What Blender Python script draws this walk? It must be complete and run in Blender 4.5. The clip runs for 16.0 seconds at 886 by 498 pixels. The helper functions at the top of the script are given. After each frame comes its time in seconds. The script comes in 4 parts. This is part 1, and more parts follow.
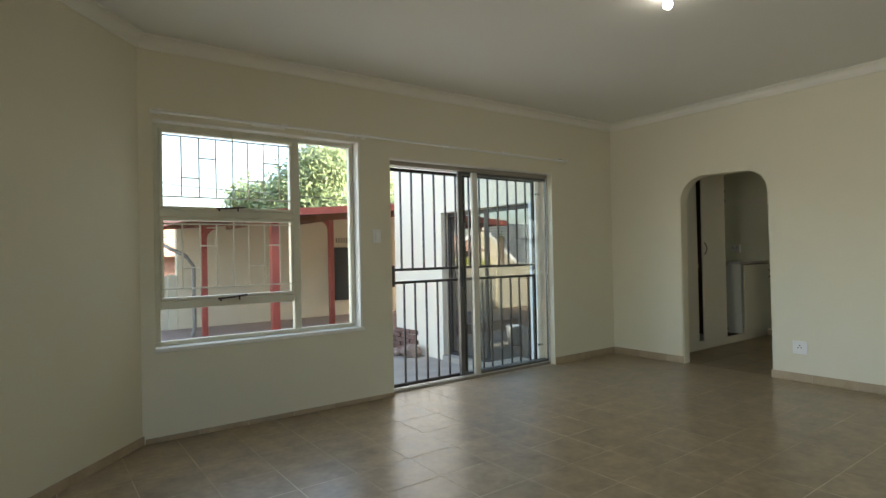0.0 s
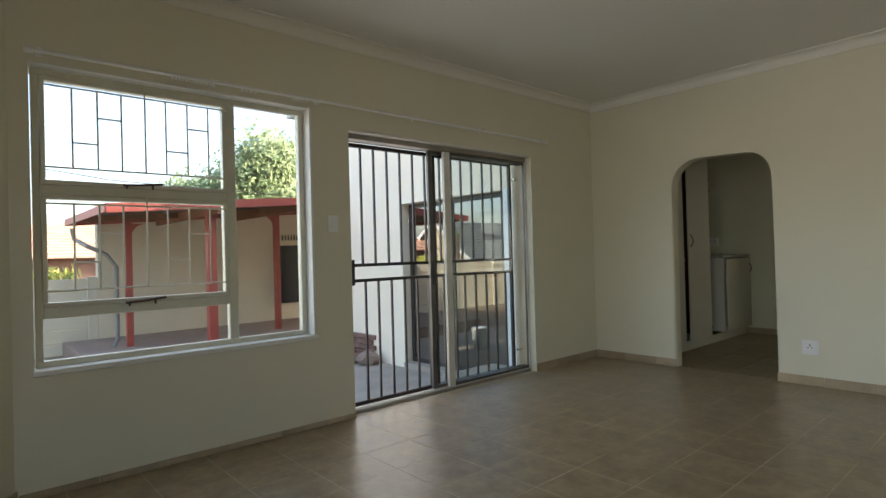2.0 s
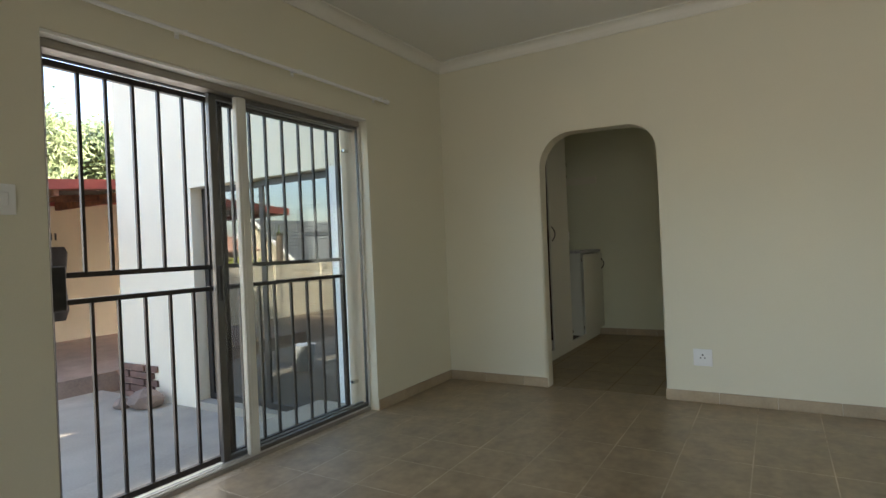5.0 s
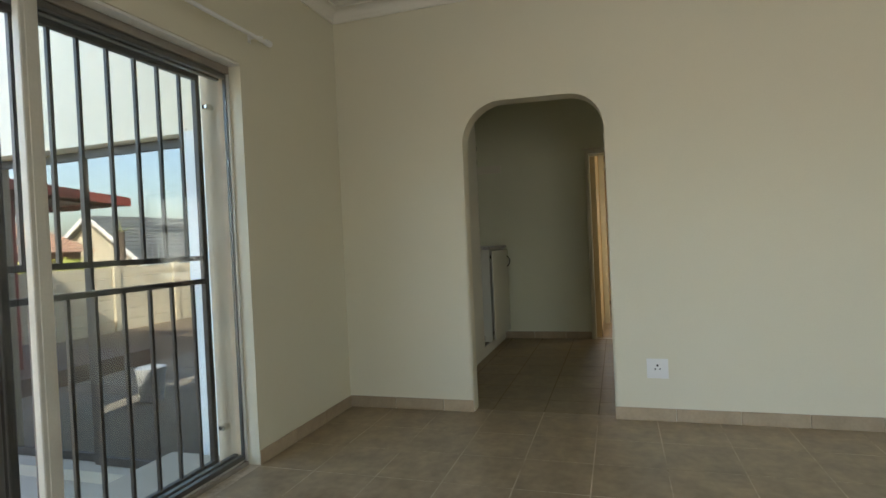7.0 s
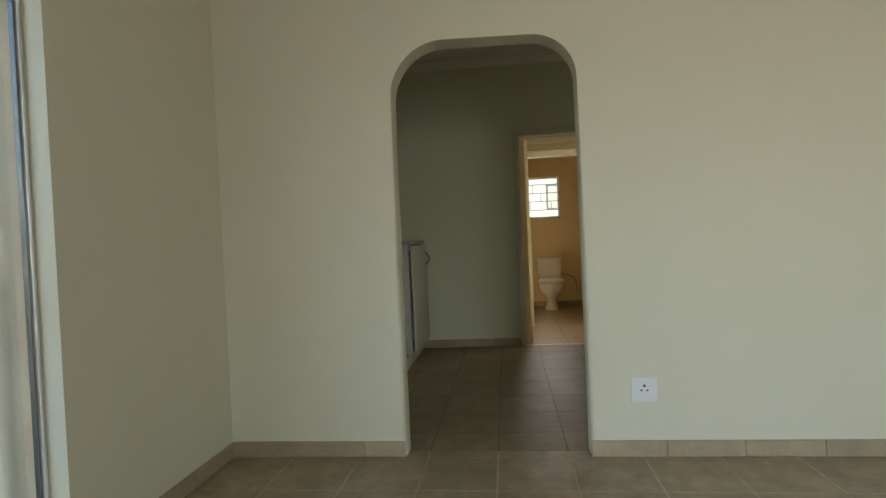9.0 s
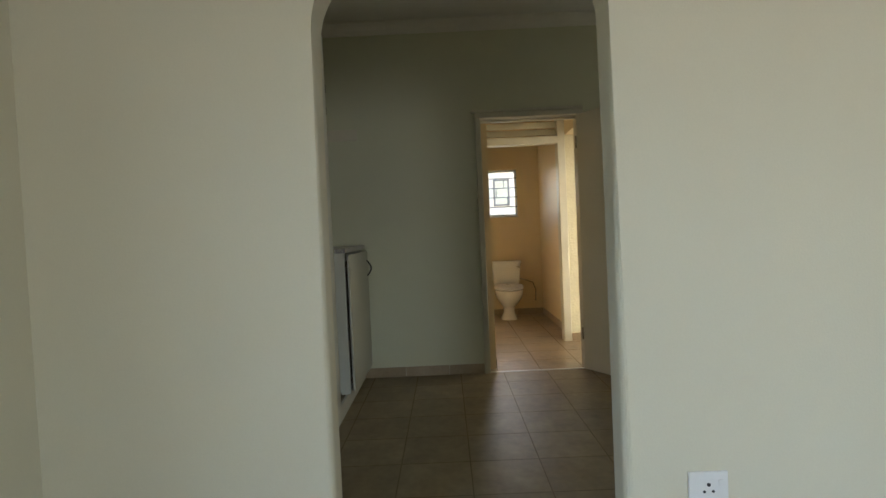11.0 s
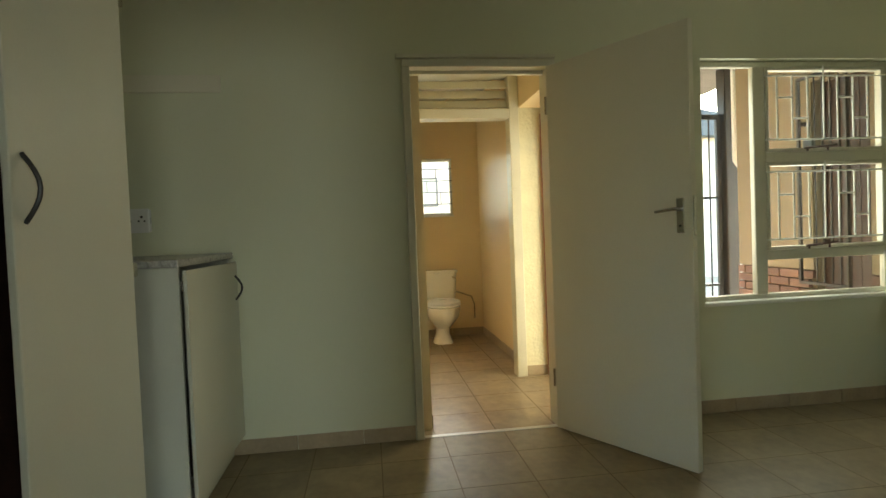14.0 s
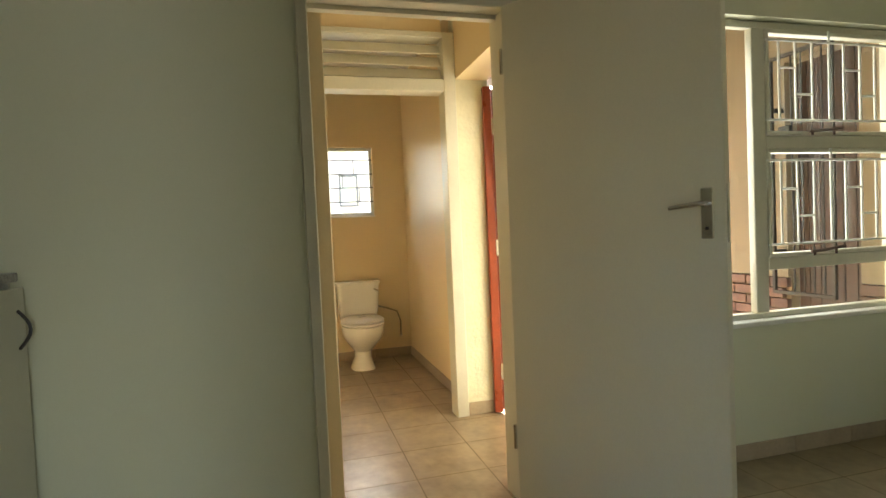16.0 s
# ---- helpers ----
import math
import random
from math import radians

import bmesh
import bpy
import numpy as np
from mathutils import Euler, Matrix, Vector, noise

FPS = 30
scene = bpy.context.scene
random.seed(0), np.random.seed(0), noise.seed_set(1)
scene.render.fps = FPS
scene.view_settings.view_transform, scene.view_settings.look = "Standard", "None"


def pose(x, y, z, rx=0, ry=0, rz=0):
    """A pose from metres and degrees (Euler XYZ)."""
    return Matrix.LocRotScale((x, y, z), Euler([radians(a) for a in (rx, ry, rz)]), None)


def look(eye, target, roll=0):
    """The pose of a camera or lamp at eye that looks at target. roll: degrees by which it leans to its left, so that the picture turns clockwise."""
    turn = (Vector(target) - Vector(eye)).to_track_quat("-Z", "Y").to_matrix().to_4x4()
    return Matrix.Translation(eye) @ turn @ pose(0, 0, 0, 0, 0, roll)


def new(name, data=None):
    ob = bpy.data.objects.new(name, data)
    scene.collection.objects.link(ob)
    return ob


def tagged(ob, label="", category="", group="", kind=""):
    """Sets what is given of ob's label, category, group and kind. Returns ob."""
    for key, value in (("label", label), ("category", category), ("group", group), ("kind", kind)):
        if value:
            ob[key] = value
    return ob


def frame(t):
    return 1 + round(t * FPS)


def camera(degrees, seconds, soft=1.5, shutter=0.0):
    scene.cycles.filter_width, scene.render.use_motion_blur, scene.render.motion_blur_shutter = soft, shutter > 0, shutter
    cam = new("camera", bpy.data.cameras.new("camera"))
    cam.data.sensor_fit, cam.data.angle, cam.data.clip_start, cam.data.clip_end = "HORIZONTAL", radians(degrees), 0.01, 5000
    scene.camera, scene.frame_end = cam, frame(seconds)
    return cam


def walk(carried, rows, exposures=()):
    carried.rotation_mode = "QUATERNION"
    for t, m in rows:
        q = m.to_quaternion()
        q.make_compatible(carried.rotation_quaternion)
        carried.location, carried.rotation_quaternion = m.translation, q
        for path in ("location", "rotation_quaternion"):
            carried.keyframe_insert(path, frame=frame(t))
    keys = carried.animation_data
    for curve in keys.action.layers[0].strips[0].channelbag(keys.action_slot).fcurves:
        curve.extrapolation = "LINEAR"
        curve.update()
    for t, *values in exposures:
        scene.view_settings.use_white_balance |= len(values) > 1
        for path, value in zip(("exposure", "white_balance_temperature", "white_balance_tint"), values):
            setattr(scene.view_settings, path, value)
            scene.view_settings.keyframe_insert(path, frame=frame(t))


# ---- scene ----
cam = camera(77.2, 16.0)
PATH = [
    (0, (0.491, 0.391, 1.291), (1.677, 2.002, 1.309), -1.2),
    (0.5, (0.549, 0.587, 1.259), (1.739, 2.195, 1.279), -1.1),
    (1, (0.637, 0.778, 1.238), (1.848, 2.369, 1.257), -1.2),
    (1.5, (0.746, 0.95, 1.232), (2.002, 2.506, 1.247), -1.3),
    (2, (0.854, 1.165, 1.22), (2.182, 2.66, 1.237), -1.6),
    (2.5, (1.031, 1.313, 1.211), (2.414, 2.757, 1.224), -1.6),
    (3, (1.224, 1.498, 1.218), (2.679, 2.87, 1.227), -1.7),
    (3.5, (1.429, 1.667, 1.229), (2.95, 2.965, 1.23), -1.9),
    (4, (1.624, 1.836, 1.216), (3.213, 3.052, 1.215), -2.1),
    (6.5, (2.525, 2.693, 1.183), (4.393, 3.405, 1.163), -2.7),
    (7, (2.719, 2.86, 1.173), (4.627, 3.461, 1.146), -2.7),
    (7.5, (2.936, 2.988, 1.173), (4.873, 3.483, 1.142), -2.9),
    (8, (3.152, 3.096, 1.152), (5.109, 3.507, 1.12), -2.9),
    (8.5, (3.366, 3.195, 1.116), (5.342, 3.504, 1.082), -2.9),
    (9, (3.602, 3.29, 1.101), (5.589, 3.517, 1.064), -2.6),
    (11.5, (4.897, 3.453, 1.193), (6.896, 3.429, 1.123), -2.6),
    (12, (5.154, 3.442, 1.181), (7.152, 3.386, 1.113), -2.5),
    (12.5, (5.396, 3.438, 1.167), (7.394, 3.349, 1.111), -2.5),
    (13, (5.643, 3.424, 1.16), (7.638, 3.303, 1.103), -2.5),
    (13.5, (5.863, 3.412, 1.16), (7.854, 3.233, 1.1), -2.3),
    (14, (6.074, 3.385, 1.161), (8.056, 3.126, 1.099), -2.3),
    (14.5, (6.297, 3.352, 1.158), (8.265, 3.002, 1.094), -2.3),
    (15, (6.526, 3.316, 1.144), (8.479, 2.888, 1.084), -2.3),
    (15.5, (6.773, 3.275, 1.145), (8.71, 2.782, 1.086), -2.3),
    (16, (6.996, 3.235, 1.177), (8.923, 2.704, 1.107), -2.5),
]
EXPOSURES = [(0, 2.58, 6500, 9), (2, 2.25, 6500, 12), (3, 1.95, 6500, 14), (4.2, 2.2, 6500, 13), (6.5, 2.65, 6500, 12), (7, 2.7, 6500, 12), (8.5, 2.75, 6450, 11), (9, 2.82, 6400, 10), (11.5, 2.98, 5950, 13), (12.5, 3.05, 5750, 15), (13.5, 3.32, 6350, 1), (14, 3.48, 6600, 0), (15, 3.75, 6550, 5), (16, 3.8, 6450, 8)]
walk(cam, [(t, look(eye, target, roll)) for t, eye, target, roll in PATH], EXPOSURES)

# ---- world, sun, large lights ----
SUN_DIR = Vector((0.72, -0.40, 0.57)).normalized()      # towards the sun
world = bpy.data.worlds.new("sky")
scene.world = world
world.use_nodes = True
wn = world.node_tree
sky = wn.nodes.new("ShaderNodeTexSky")
sky.sky_type, sky.sun_disc = "NISHITA", False
sky.sun_elevation = math.asin(SUN_DIR.z)
sky.sun_rotation = math.atan2(SUN_DIR.x, SUN_DIR.y)
wn.nodes["Background"].inputs["Strength"].default_value = 0.15
sky.dust_density, sky.air_density, sky.ozone_density = 3.0, 1.0, 0.6
wn.links.new(sky.outputs[0], wn.nodes["Background"].inputs["Color"])
sun = new("sun", bpy.data.lights.new("sun", "SUN"))
sun.data.energy, sun.data.angle, sun.data.color = 2.4, radians(0.53), (1.0, 0.94, 0.85)
sun.matrix_world = look(SUN_DIR * 40, (0, 0, 0))


def sky_panel(name, at, facing, w, h, watts, colour=(1.0, 0.98, 0.94), spread=180):
    """The sky's light in an opening."""
    lamp = bpy.data.lights.new(name, "AREA")
    lamp.shape, lamp.size, lamp.size_y, lamp.energy, lamp.color = "RECTANGLE", w, h, watts, colour
    lamp.spread = radians(spread)
    ob = new(name, lamp)
    ob.matrix_world = look(at, Vector(at) + Vector(facing))
    return ob


sky_panel("window_light", (2.0, 5.12, 1.48), (0, -1, -0.15), 1.5, 1.5, 1.1, (1.0, 0.95, 0.86))
sky_panel("door_light", (3.7, 5.16, 1.1), (0, -1, -0.1), 1.0, 2.0, 1.8, (1.0, 0.95, 0.86))
sky_panel("rear_window_light", (-1.05, -1.3, 1.35), (1, 0.1, -0.15), 1.8, 1.7, 3.6, (0.87, 0.94, 0.97), 120)
sky_panel("side_window_light", (-1.05, 1.55, 1.35), (1, 0.05, -0.05), 1.5, 1.7, 1.75, (0.96, 0.97, 0.92), 90)
sky_panel("kitchen_window_light", (9.42, 0.8, 1.4), (-1, 0, -0.1), 1.0, 1.2, 1.3, (1.0, 0.97, 0.88))
sky_panel("back_door_light", (9.85, 1.95, 1.0), (0, 1, -0.1), 0.7, 1.9, 0.95, (1.0, 0.86, 0.62))

# ---- materials ----
def material(name, base, rough=0.6, metal=0.0, vary=0.08, scale=3.0, grain=40.0, bump=0.0, spec=0.5, per_object=0.0, stain=None, coat=0.0):
    """A painted, cast or woven surface: two scales of colour variation, bump and roughness breakup."""
    m = bpy.data.materials.new(name)
    m.use_nodes = True
    nt, b = m.node_tree, m.node_tree.nodes["Principled BSDF"]
    tc = nt.nodes.new("ShaderNodeTexCoord")
    n1, n2 = nt.nodes.new("ShaderNodeTexNoise"), nt.nodes.new("ShaderNodeTexNoise")
    geo = nt.nodes.new("ShaderNodeNewGeometry")
    n1.inputs["Scale"].default_value, n1.inputs["Detail"].default_value = scale, 5
    n2.inputs["Scale"].default_value, n2.inputs["Detail"].default_value = grain, 3
    for n in (n1, n2):
        nt.links.new(geo.outputs["Position"], n.inputs["Vector"])
    mix = nt.nodes.new("ShaderNodeMath")
    mix.operation = "MULTIPLY_ADD"
    nt.links.new(n1.outputs["Fac"], mix.inputs[0])
    mix.inputs[1].default_value = 0.65
    sc = nt.nodes.new("ShaderNodeMath")
    sc.operation = "MULTIPLY"
    sc.inputs[1].default_value = 0.35
    nt.links.new(n2.outputs["Fac"], sc.inputs[0])
    nt.links.new(sc.outputs[0], mix.inputs[2])
    ramp = nt.nodes.new("ShaderNodeValToRGB")
    lo, hi = [c * (1 - vary) for c in base], [min(1, c * (1 + vary)) for c in base]
    ramp.color_ramp.elements[0].position, ramp.color_ramp.elements[1].position = 0.32, 0.68
    ramp.color_ramp.elements[0].color, ramp.color_ramp.elements[1].color = (*(stain or lo), 1), (*hi, 1)
    nt.links.new(mix.outputs[0], ramp.inputs[0])
    out = ramp.outputs[0]
    if per_object:
        info = nt.nodes.new("ShaderNodeObjectInfo")
        mr = nt.nodes.new("ShaderNodeMapRange")
        mr.inputs["To Min"].default_value, mr.inputs["To Max"].default_value = 1 - per_object, 1 + per_object
        nt.links.new(info.outputs["Random"], mr.inputs["Value"])
        hsv = nt.nodes.new("ShaderNodeHueSaturation")
        nt.links.new(mr.outputs[0], hsv.inputs["Value"])
        nt.links.new(out, hsv.inputs["Color"])
        out = hsv.outputs[0]
    nt.links.new(out, b.inputs["Base Color"])
    rr = nt.nodes.new("ShaderNodeMapRange")
    rr.inputs["To Min"].default_value, rr.inputs["To Max"].default_value = max(0.02, rough - 0.08), min(1, rough + 0.08)
    nt.links.new(n1.outputs["Fac"], rr.inputs["Value"])
    nt.links.new(rr.outputs[0], b.inputs["Roughness"])
    b.inputs["Metallic"].default_value = metal
    b.inputs["Specular IOR Level"].default_value = spec
    b.inputs["Coat Weight"].default_value = coat
    if bump:
        bp = nt.nodes.new("ShaderNodeBump")
        bp.inputs["Strength"].default_value, bp.inputs["Distance"].default_value = bump, 0.004
        nt.links.new(n2.outputs["Fac"], bp.inputs["Height"])
        nt.links.new(bp.outputs[0], b.inputs["Normal"])
    return m


def glass_material(name, tint=(0.97, 0.99, 0.98), rough=0.0, gloss=0.03):
    m = bpy.data.materials.new(name)
    m.use_nodes = True
    nt = m.node_tree
    nt.nodes.clear()
    o = nt.nodes.new("ShaderNodeOutputMaterial")
    t, g, mx, lw = (nt.nodes.new("ShaderNode" + k) for k in ("BsdfTransparent", "BsdfGlossy", "MixShader", "LayerWeight"))
    t.inputs[0].default_value = (*tint, 1)
    g.inputs["Roughness"].default_value = rough
    pw = nt.nodes.new("ShaderNodeMath")
    pw.operation, pw.inputs[1].default_value = "POWER", 4.0
    mr = nt.nodes.new("ShaderNodeMapRange")
    mr.inputs["To Min"].default_value, mr.inputs["To Max"].default_value = gloss, 0.9
    lw.inputs["Blend"].default_value = 0.5
    nt.links.new(lw.outputs["Facing"], pw.inputs[0])
    nt.links.new(pw.outputs[0], mr.inputs["Value"])
    nt.links.new(mr.outputs[0], mx.inputs[0])
    nt.links.new(t.outputs[0], mx.inputs[1])
    nt.links.new(g.outputs[0], mx.inputs[2])
    nt.links.new(mx.outputs[0], o.inputs[0])
    return m


M = {
    "wall": material("cream_wall_paint", (0.72, 0.685, 0.54), 0.55, vary=0.035, scale=0.9, grain=160, bump=0.12),
    "kitchen": material("pale_green_wall_paint", (0.70, 0.71, 0.54), 0.5, vary=0.03, scale=0.9, grain=160, bump=0.12),
    "ceiling": material("white_ceiling_paint", (0.78, 0.77, 0.72), 0.8, vary=0.02, scale=0.7, grain=120, bump=0.05),
    "cornice": material("white_cornice_paint", (0.80, 0.78, 0.70), 0.6, vary=0.02, scale=2, grain=90),
    "reveal": material("white_reveal_paint", (0.80, 0.79, 0.74), 0.45, vary=0.04, scale=3, grain=120, bump=0.06),
    "warm": material("yellow_cream_wall_paint", (0.80, 0.65, 0.40), 0.42, vary=0.03, scale=1.2, grain=120, bump=0.1),
    "stipple": material("stippled_cream_plaster", (0.80, 0.76, 0.56), 0.6, vary=0.06, scale=8, grain=45, bump=1.0),
    "tile": material("beige_ceramic_tile", (0.32, 0.245, 0.152), 0.32, vary=0.30, scale=6.5, grain=22, per_object=0.05, spec=0.55),
    "skirt": material("beige_skirting_tile", (0.41, 0.325, 0.22), 0.34, vary=0.14, scale=6, grain=60, per_object=0.10),
    "grout": material("pale_grout", (0.66, 0.57, 0.44), 0.7, vary=0.1, stain=(0.30, 0.24, 0.16), scale=2.2, grain=40),
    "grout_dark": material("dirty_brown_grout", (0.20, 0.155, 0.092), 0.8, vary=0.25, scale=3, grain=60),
    "tile_kitchen": material("olive_beige_ceramic_tile", (0.27, 0.215, 0.128), 0.42, vary=0.26, scale=6.5, grain=22, per_object=0.06, spec=0.5),
    "frame": material("cream_steel_paint", (0.70, 0.68, 0.56), 0.35, vary=0.06, scale=6, grain=90),
    "whiteframe": material("white_steel_paint", (0.82, 0.83, 0.78), 0.32, vary=0.05, scale=6, grain=90),
    "alu_dark": material("dull_anodised_aluminium", (0.14, 0.138, 0.13), 0.32, metal=0.6, vary=0.15, scale=7, grain=120),
    "alu_mid": material("weathered_aluminium", (0.33, 0.30, 0.26), 0.4, metal=0.4, vary=0.12, scale=7, grain=120),
    "alu_cream": material("pale_painted_aluminium", (0.70, 0.69, 0.62), 0.4, metal=0.1, vary=0.06, scale=7, grain=120),
    "tan": material("weathered_tan_plaster", (0.64, 0.50, 0.34), 0.85, vary=0.16, scale=4, grain=60, bump=0.3),
    "alu": material("natural_aluminium", (0.66, 0.65, 0.60), 0.38, metal=0.3, vary=0.08, scale=7, grain=120),
    "bronze": material("dark_bronze_steel", (0.045, 0.038, 0.034), 0.42, metal=0.4, vary=0.3, scale=9, grain=120),
    "chrome": material("worn_chrome", (0.62, 0.60, 0.55), 0.22, metal=1.0, vary=0.08, scale=20, grain=200),
    "plastic": material("white_plastic", (0.82, 0.82, 0.80), 0.3, vary=0.02, scale=6, grain=80),
    "black": material("black_plastic", (0.02, 0.02, 0.02), 0.45, vary=0.2, scale=8, grain=80),
    "melamine": material("white_melamine", (0.58, 0.58, 0.49), 0.35, vary=0.04, scale=2, grain=120),
    "granite": material("speckled_grey_worktop", (0.36, 0.35, 0.33), 0.3, vary=0.5, scale=60, grain=220),
    "door": material("cream_door_paint", (0.74, 0.71, 0.58), 0.42, vary=0.04, scale=1.2, grain=120, bump=0.05),
    "mahogany": material("varnished_red_mahogany", (0.30, 0.055, 0.018), 0.3, vary=0.35, scale=5, grain=70, bump=0.1),
    "ceramic": material("white_glazed_ceramic", (0.86, 0.85, 0.80), 0.08, vary=0.01, scale=2, grain=40, coat=0.5),
    "red": material("red_oxide_paint", (0.33, 0.062, 0.042), 0.5, vary=0.2, scale=4, grain=60, bump=0.1),
    "zinc": material("rusty_zinc_sheet", (0.15, 0.135, 0.12), 0.6, metal=0.3, vary=0.4, scale=3, grain=30),
    "rust": material("rusty_red_steel", (0.24, 0.095, 0.045), 0.75, vary=0.5, scale=9, grain=60, bump=0.3, stain=(0.09, 0.045, 0.03)),
    "pipe": material("weathered_grey_pipe", (0.22, 0.20, 0.17), 0.55, vary=0.2, scale=6, grain=60),
    "plaster": material("cream_exterior_plaster", (0.62, 0.54, 0.39), 0.85, vary=0.07, scale=1.1, grain=60, bump=0.35),
    "wing": material("pale_exterior_plaster", (0.90, 0.79, 0.60), 0.85, vary=0.05, scale=1.1, grain=60, bump=0.3),
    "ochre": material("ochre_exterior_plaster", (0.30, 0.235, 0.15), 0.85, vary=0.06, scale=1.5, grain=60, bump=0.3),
    "whitewash": material("white_exterior_paint", (0.85, 0.84, 0.80), 0.7, vary=0.03, scale=2, grain=60, bump=0.2),
    "paving": material("dusty_red_brick_paving", (0.30, 0.215, 0.165), 0.9, vary=0.22, scale=3.5, grain=50, bump=0.5),
    "concrete": material("dusty_concrete", (0.42, 0.36, 0.28), 0.92, vary=0.15, scale=2.5, grain=60, bump=0.4),
    "earth": material("dry_earth", (0.24, 0.18, 0.12), 0.95, vary=0.25, scale=2.0, grain=30, bump=0.6),
    "precast": material("cream_precast_concrete", (0.62, 0.55, 0.40), 0.85, vary=0.08, scale=2, grain=60, bump=0.3),
    "brick": material("brown_face_brick", (0.20, 0.11, 0.08), 0.85, vary=0.3, scale=9, grain=70, bump=0.4, per_object=0.22),
    "mortar": material("grey_mortar", (0.36, 0.32, 0.27), 0.95, vary=0.1, scale=8, grain=90),
    "greyroof": material("grey_concrete_roof_tile", (0.13, 0.14, 0.14), 0.8, vary=0.2, scale=4, grain=40, per_object=0.1),
    "clay": material("orange_clay_roof_tile", (0.46, 0.27, 0.18), 0.8, vary=0.22, scale=4, grain=40, per_object=0.12),
    "bark": material("grey_brown_bark", (0.12, 0.09, 0.065), 0.95, vary=0.3, scale=8, grain=50, bump=0.8),
    "leaf": material("olive_green_leaf", (0.27, 0.33, 0.15), 0.6, vary=0.4, scale=2.2, grain=12),
    "leafdark": material("dark_green_leaf", (0.10, 0.15, 0.06), 0.6, vary=0.35, scale=2.2, grain=12),
    "yellow": material("yellow_green_leaf", (0.32, 0.34, 0.05), 0.6, vary=0.35, scale=8, grain=30),
    "brown": material("dark_brown_timber", (0.07, 0.032, 0.02), 0.5, vary=0.3, scale=5, grain=60, bump=0.2),
    "slat": material("weathered_ceiling_board", (0.16, 0.14, 0.12), 0.8, vary=0.2, scale=4, grain=50),
    "dark": material("shaded_interior", (0.05, 0.045, 0.04), 0.9, vary=0.1, scale=2, grain=30),
    "canvas": material("black_canvas_cover", (0.02, 0.02, 0.022), 0.7, vary=0.3, scale=5, grain=60, bump=0.4),
    "glass": glass_material("clear_glass"),
    "tinted": glass_material("tinted_glass", (0.28, 0.28, 0.27), gloss=0.24),
}
bulb_glow = bpy.data.materials.new("lit_bulb")
bulb_glow.use_nodes = True
bulb_glow.node_tree.nodes["Principled BSDF"].inputs["Emission Color"].default_value = (1, 0.93, 0.8, 1)
bulb_glow.node_tree.nodes["Principled BSDF"].inputs["Emission Strength"].default_value = 8
M["bulb"] = bulb_glow

# ---- mesh helpers ----
def box(bm, x0, x1, y0, y1, z0, z1, bev=0.0, seg=1):
    vs = bmesh.ops.create_cube(bm, size=1.0, matrix=Matrix.Translation(((x0 + x1) / 2, (y0 + y1) / 2, (z0 + z1) / 2)) @ Matrix.Diagonal((abs(x1 - x0), abs(y1 - y0), abs(z1 - z0), 1)))["verts"]
    if bev:
        es = list({e for v in vs for e in v.link_edges})
        bmesh.ops.bevel(bm, geom=es, offset=bev, segments=seg, affect="EDGES", profile=0.5)
    return bm


def bx(*a, bev=0.0, seg=1):
    return box(bmesh.new(), *a, bev=bev, seg=seg)


def tube(bm, pts, r, n=8):
    """A round bar along a bent line."""
    pts = [Vector(p) for p in pts]
    rings = []
    for i, p in enumerate(pts):
        d = (pts[min(i + 1, len(pts) - 1)] - pts[max(i - 1, 0)]).normalized()
        a = d.orthogonal().normalized() if i == 0 else (rings[-1][1] - d * rings[-1][1].dot(d)).normalized()
        b = d.cross(a)
        rr = r[i] if isinstance(r, (list, tuple)) else r
        rings.append(([bm.verts.new(p + (a * math.cos(2 * math.pi * k / n) + b * math.sin(2 * math.pi * k / n)) * rr) for k in range(n)], a))
    for (u, _), (v, _) in zip(rings, rings[1:]):
        for k in range(n):
            bm.faces.new((u[k], u[(k + 1) % n], v[(k + 1) % n], v[k]))
    bm.faces.new(rings[0][0][::-1])
    bm.faces.new(rings[-1][0])
    return bm


def tb(pts, r, n=8):
    return tube(bmesh.new(), pts, r, n)


def prism(bm, outline, axis, a, b, bev=0.0, sel=None, seg=2):
    """A solid of that outline drawn along x, y or z from a to b."""
    put = {"x": lambda u, v, w: (w, u, v), "y": lambda u, v, w: (u, w, v), "z": lambda u, v, w: (u, v, w)}[axis]
    lo = [bm.verts.new(put(u, v, a)) for u, v in outline]
    hi = [bm.verts.new(put(u, v, b)) for u, v in outline]
    bm.faces.new(lo), bm.faces.new(hi[::-1])
    n = len(outline)
    for i in range(n):
        bm.faces.new((lo[i], hi[i], hi[(i + 1) % n], lo[(i + 1) % n]))
    if bev:
        pick = [bm.edges.get((r[i], r[(i + 1) % n])) for r in (lo, hi) for i in (sel or range(n))]
        bmesh.ops.bevel(bm, geom=pick, offset=bev, segments=seg, affect="EDGES", profile=0.5)
    return bm


def pr(*a, **k):
    return prism(bmesh.new(), *a, **k)


def part(name, bm, mat, parent=None, label="", smooth=False):
    bmesh.ops.recalc_face_normals(bm, faces=bm.faces)
    me = bpy.data.meshes.new(name)
    bm.to_mesh(me)
    bm.free()
    me.materials.append(M[mat] if isinstance(mat, str) else mat)
    if smooth:
        me.shade_smooth()
        me.set_sharp_from_angle(angle=radians(40))
    ob = new(name, me)
    ob.parent = parent
    return tagged(ob, label)


def thing(name, label, category, at=(0, 0, 0), group="", kind="", rz=0.0):
    ob = new(name)
    ob.matrix_basis = pose(*at, 0, 0, rz)
    ob.empty_display_size = 0.1
    return tagged(ob, label, category, group, kind)


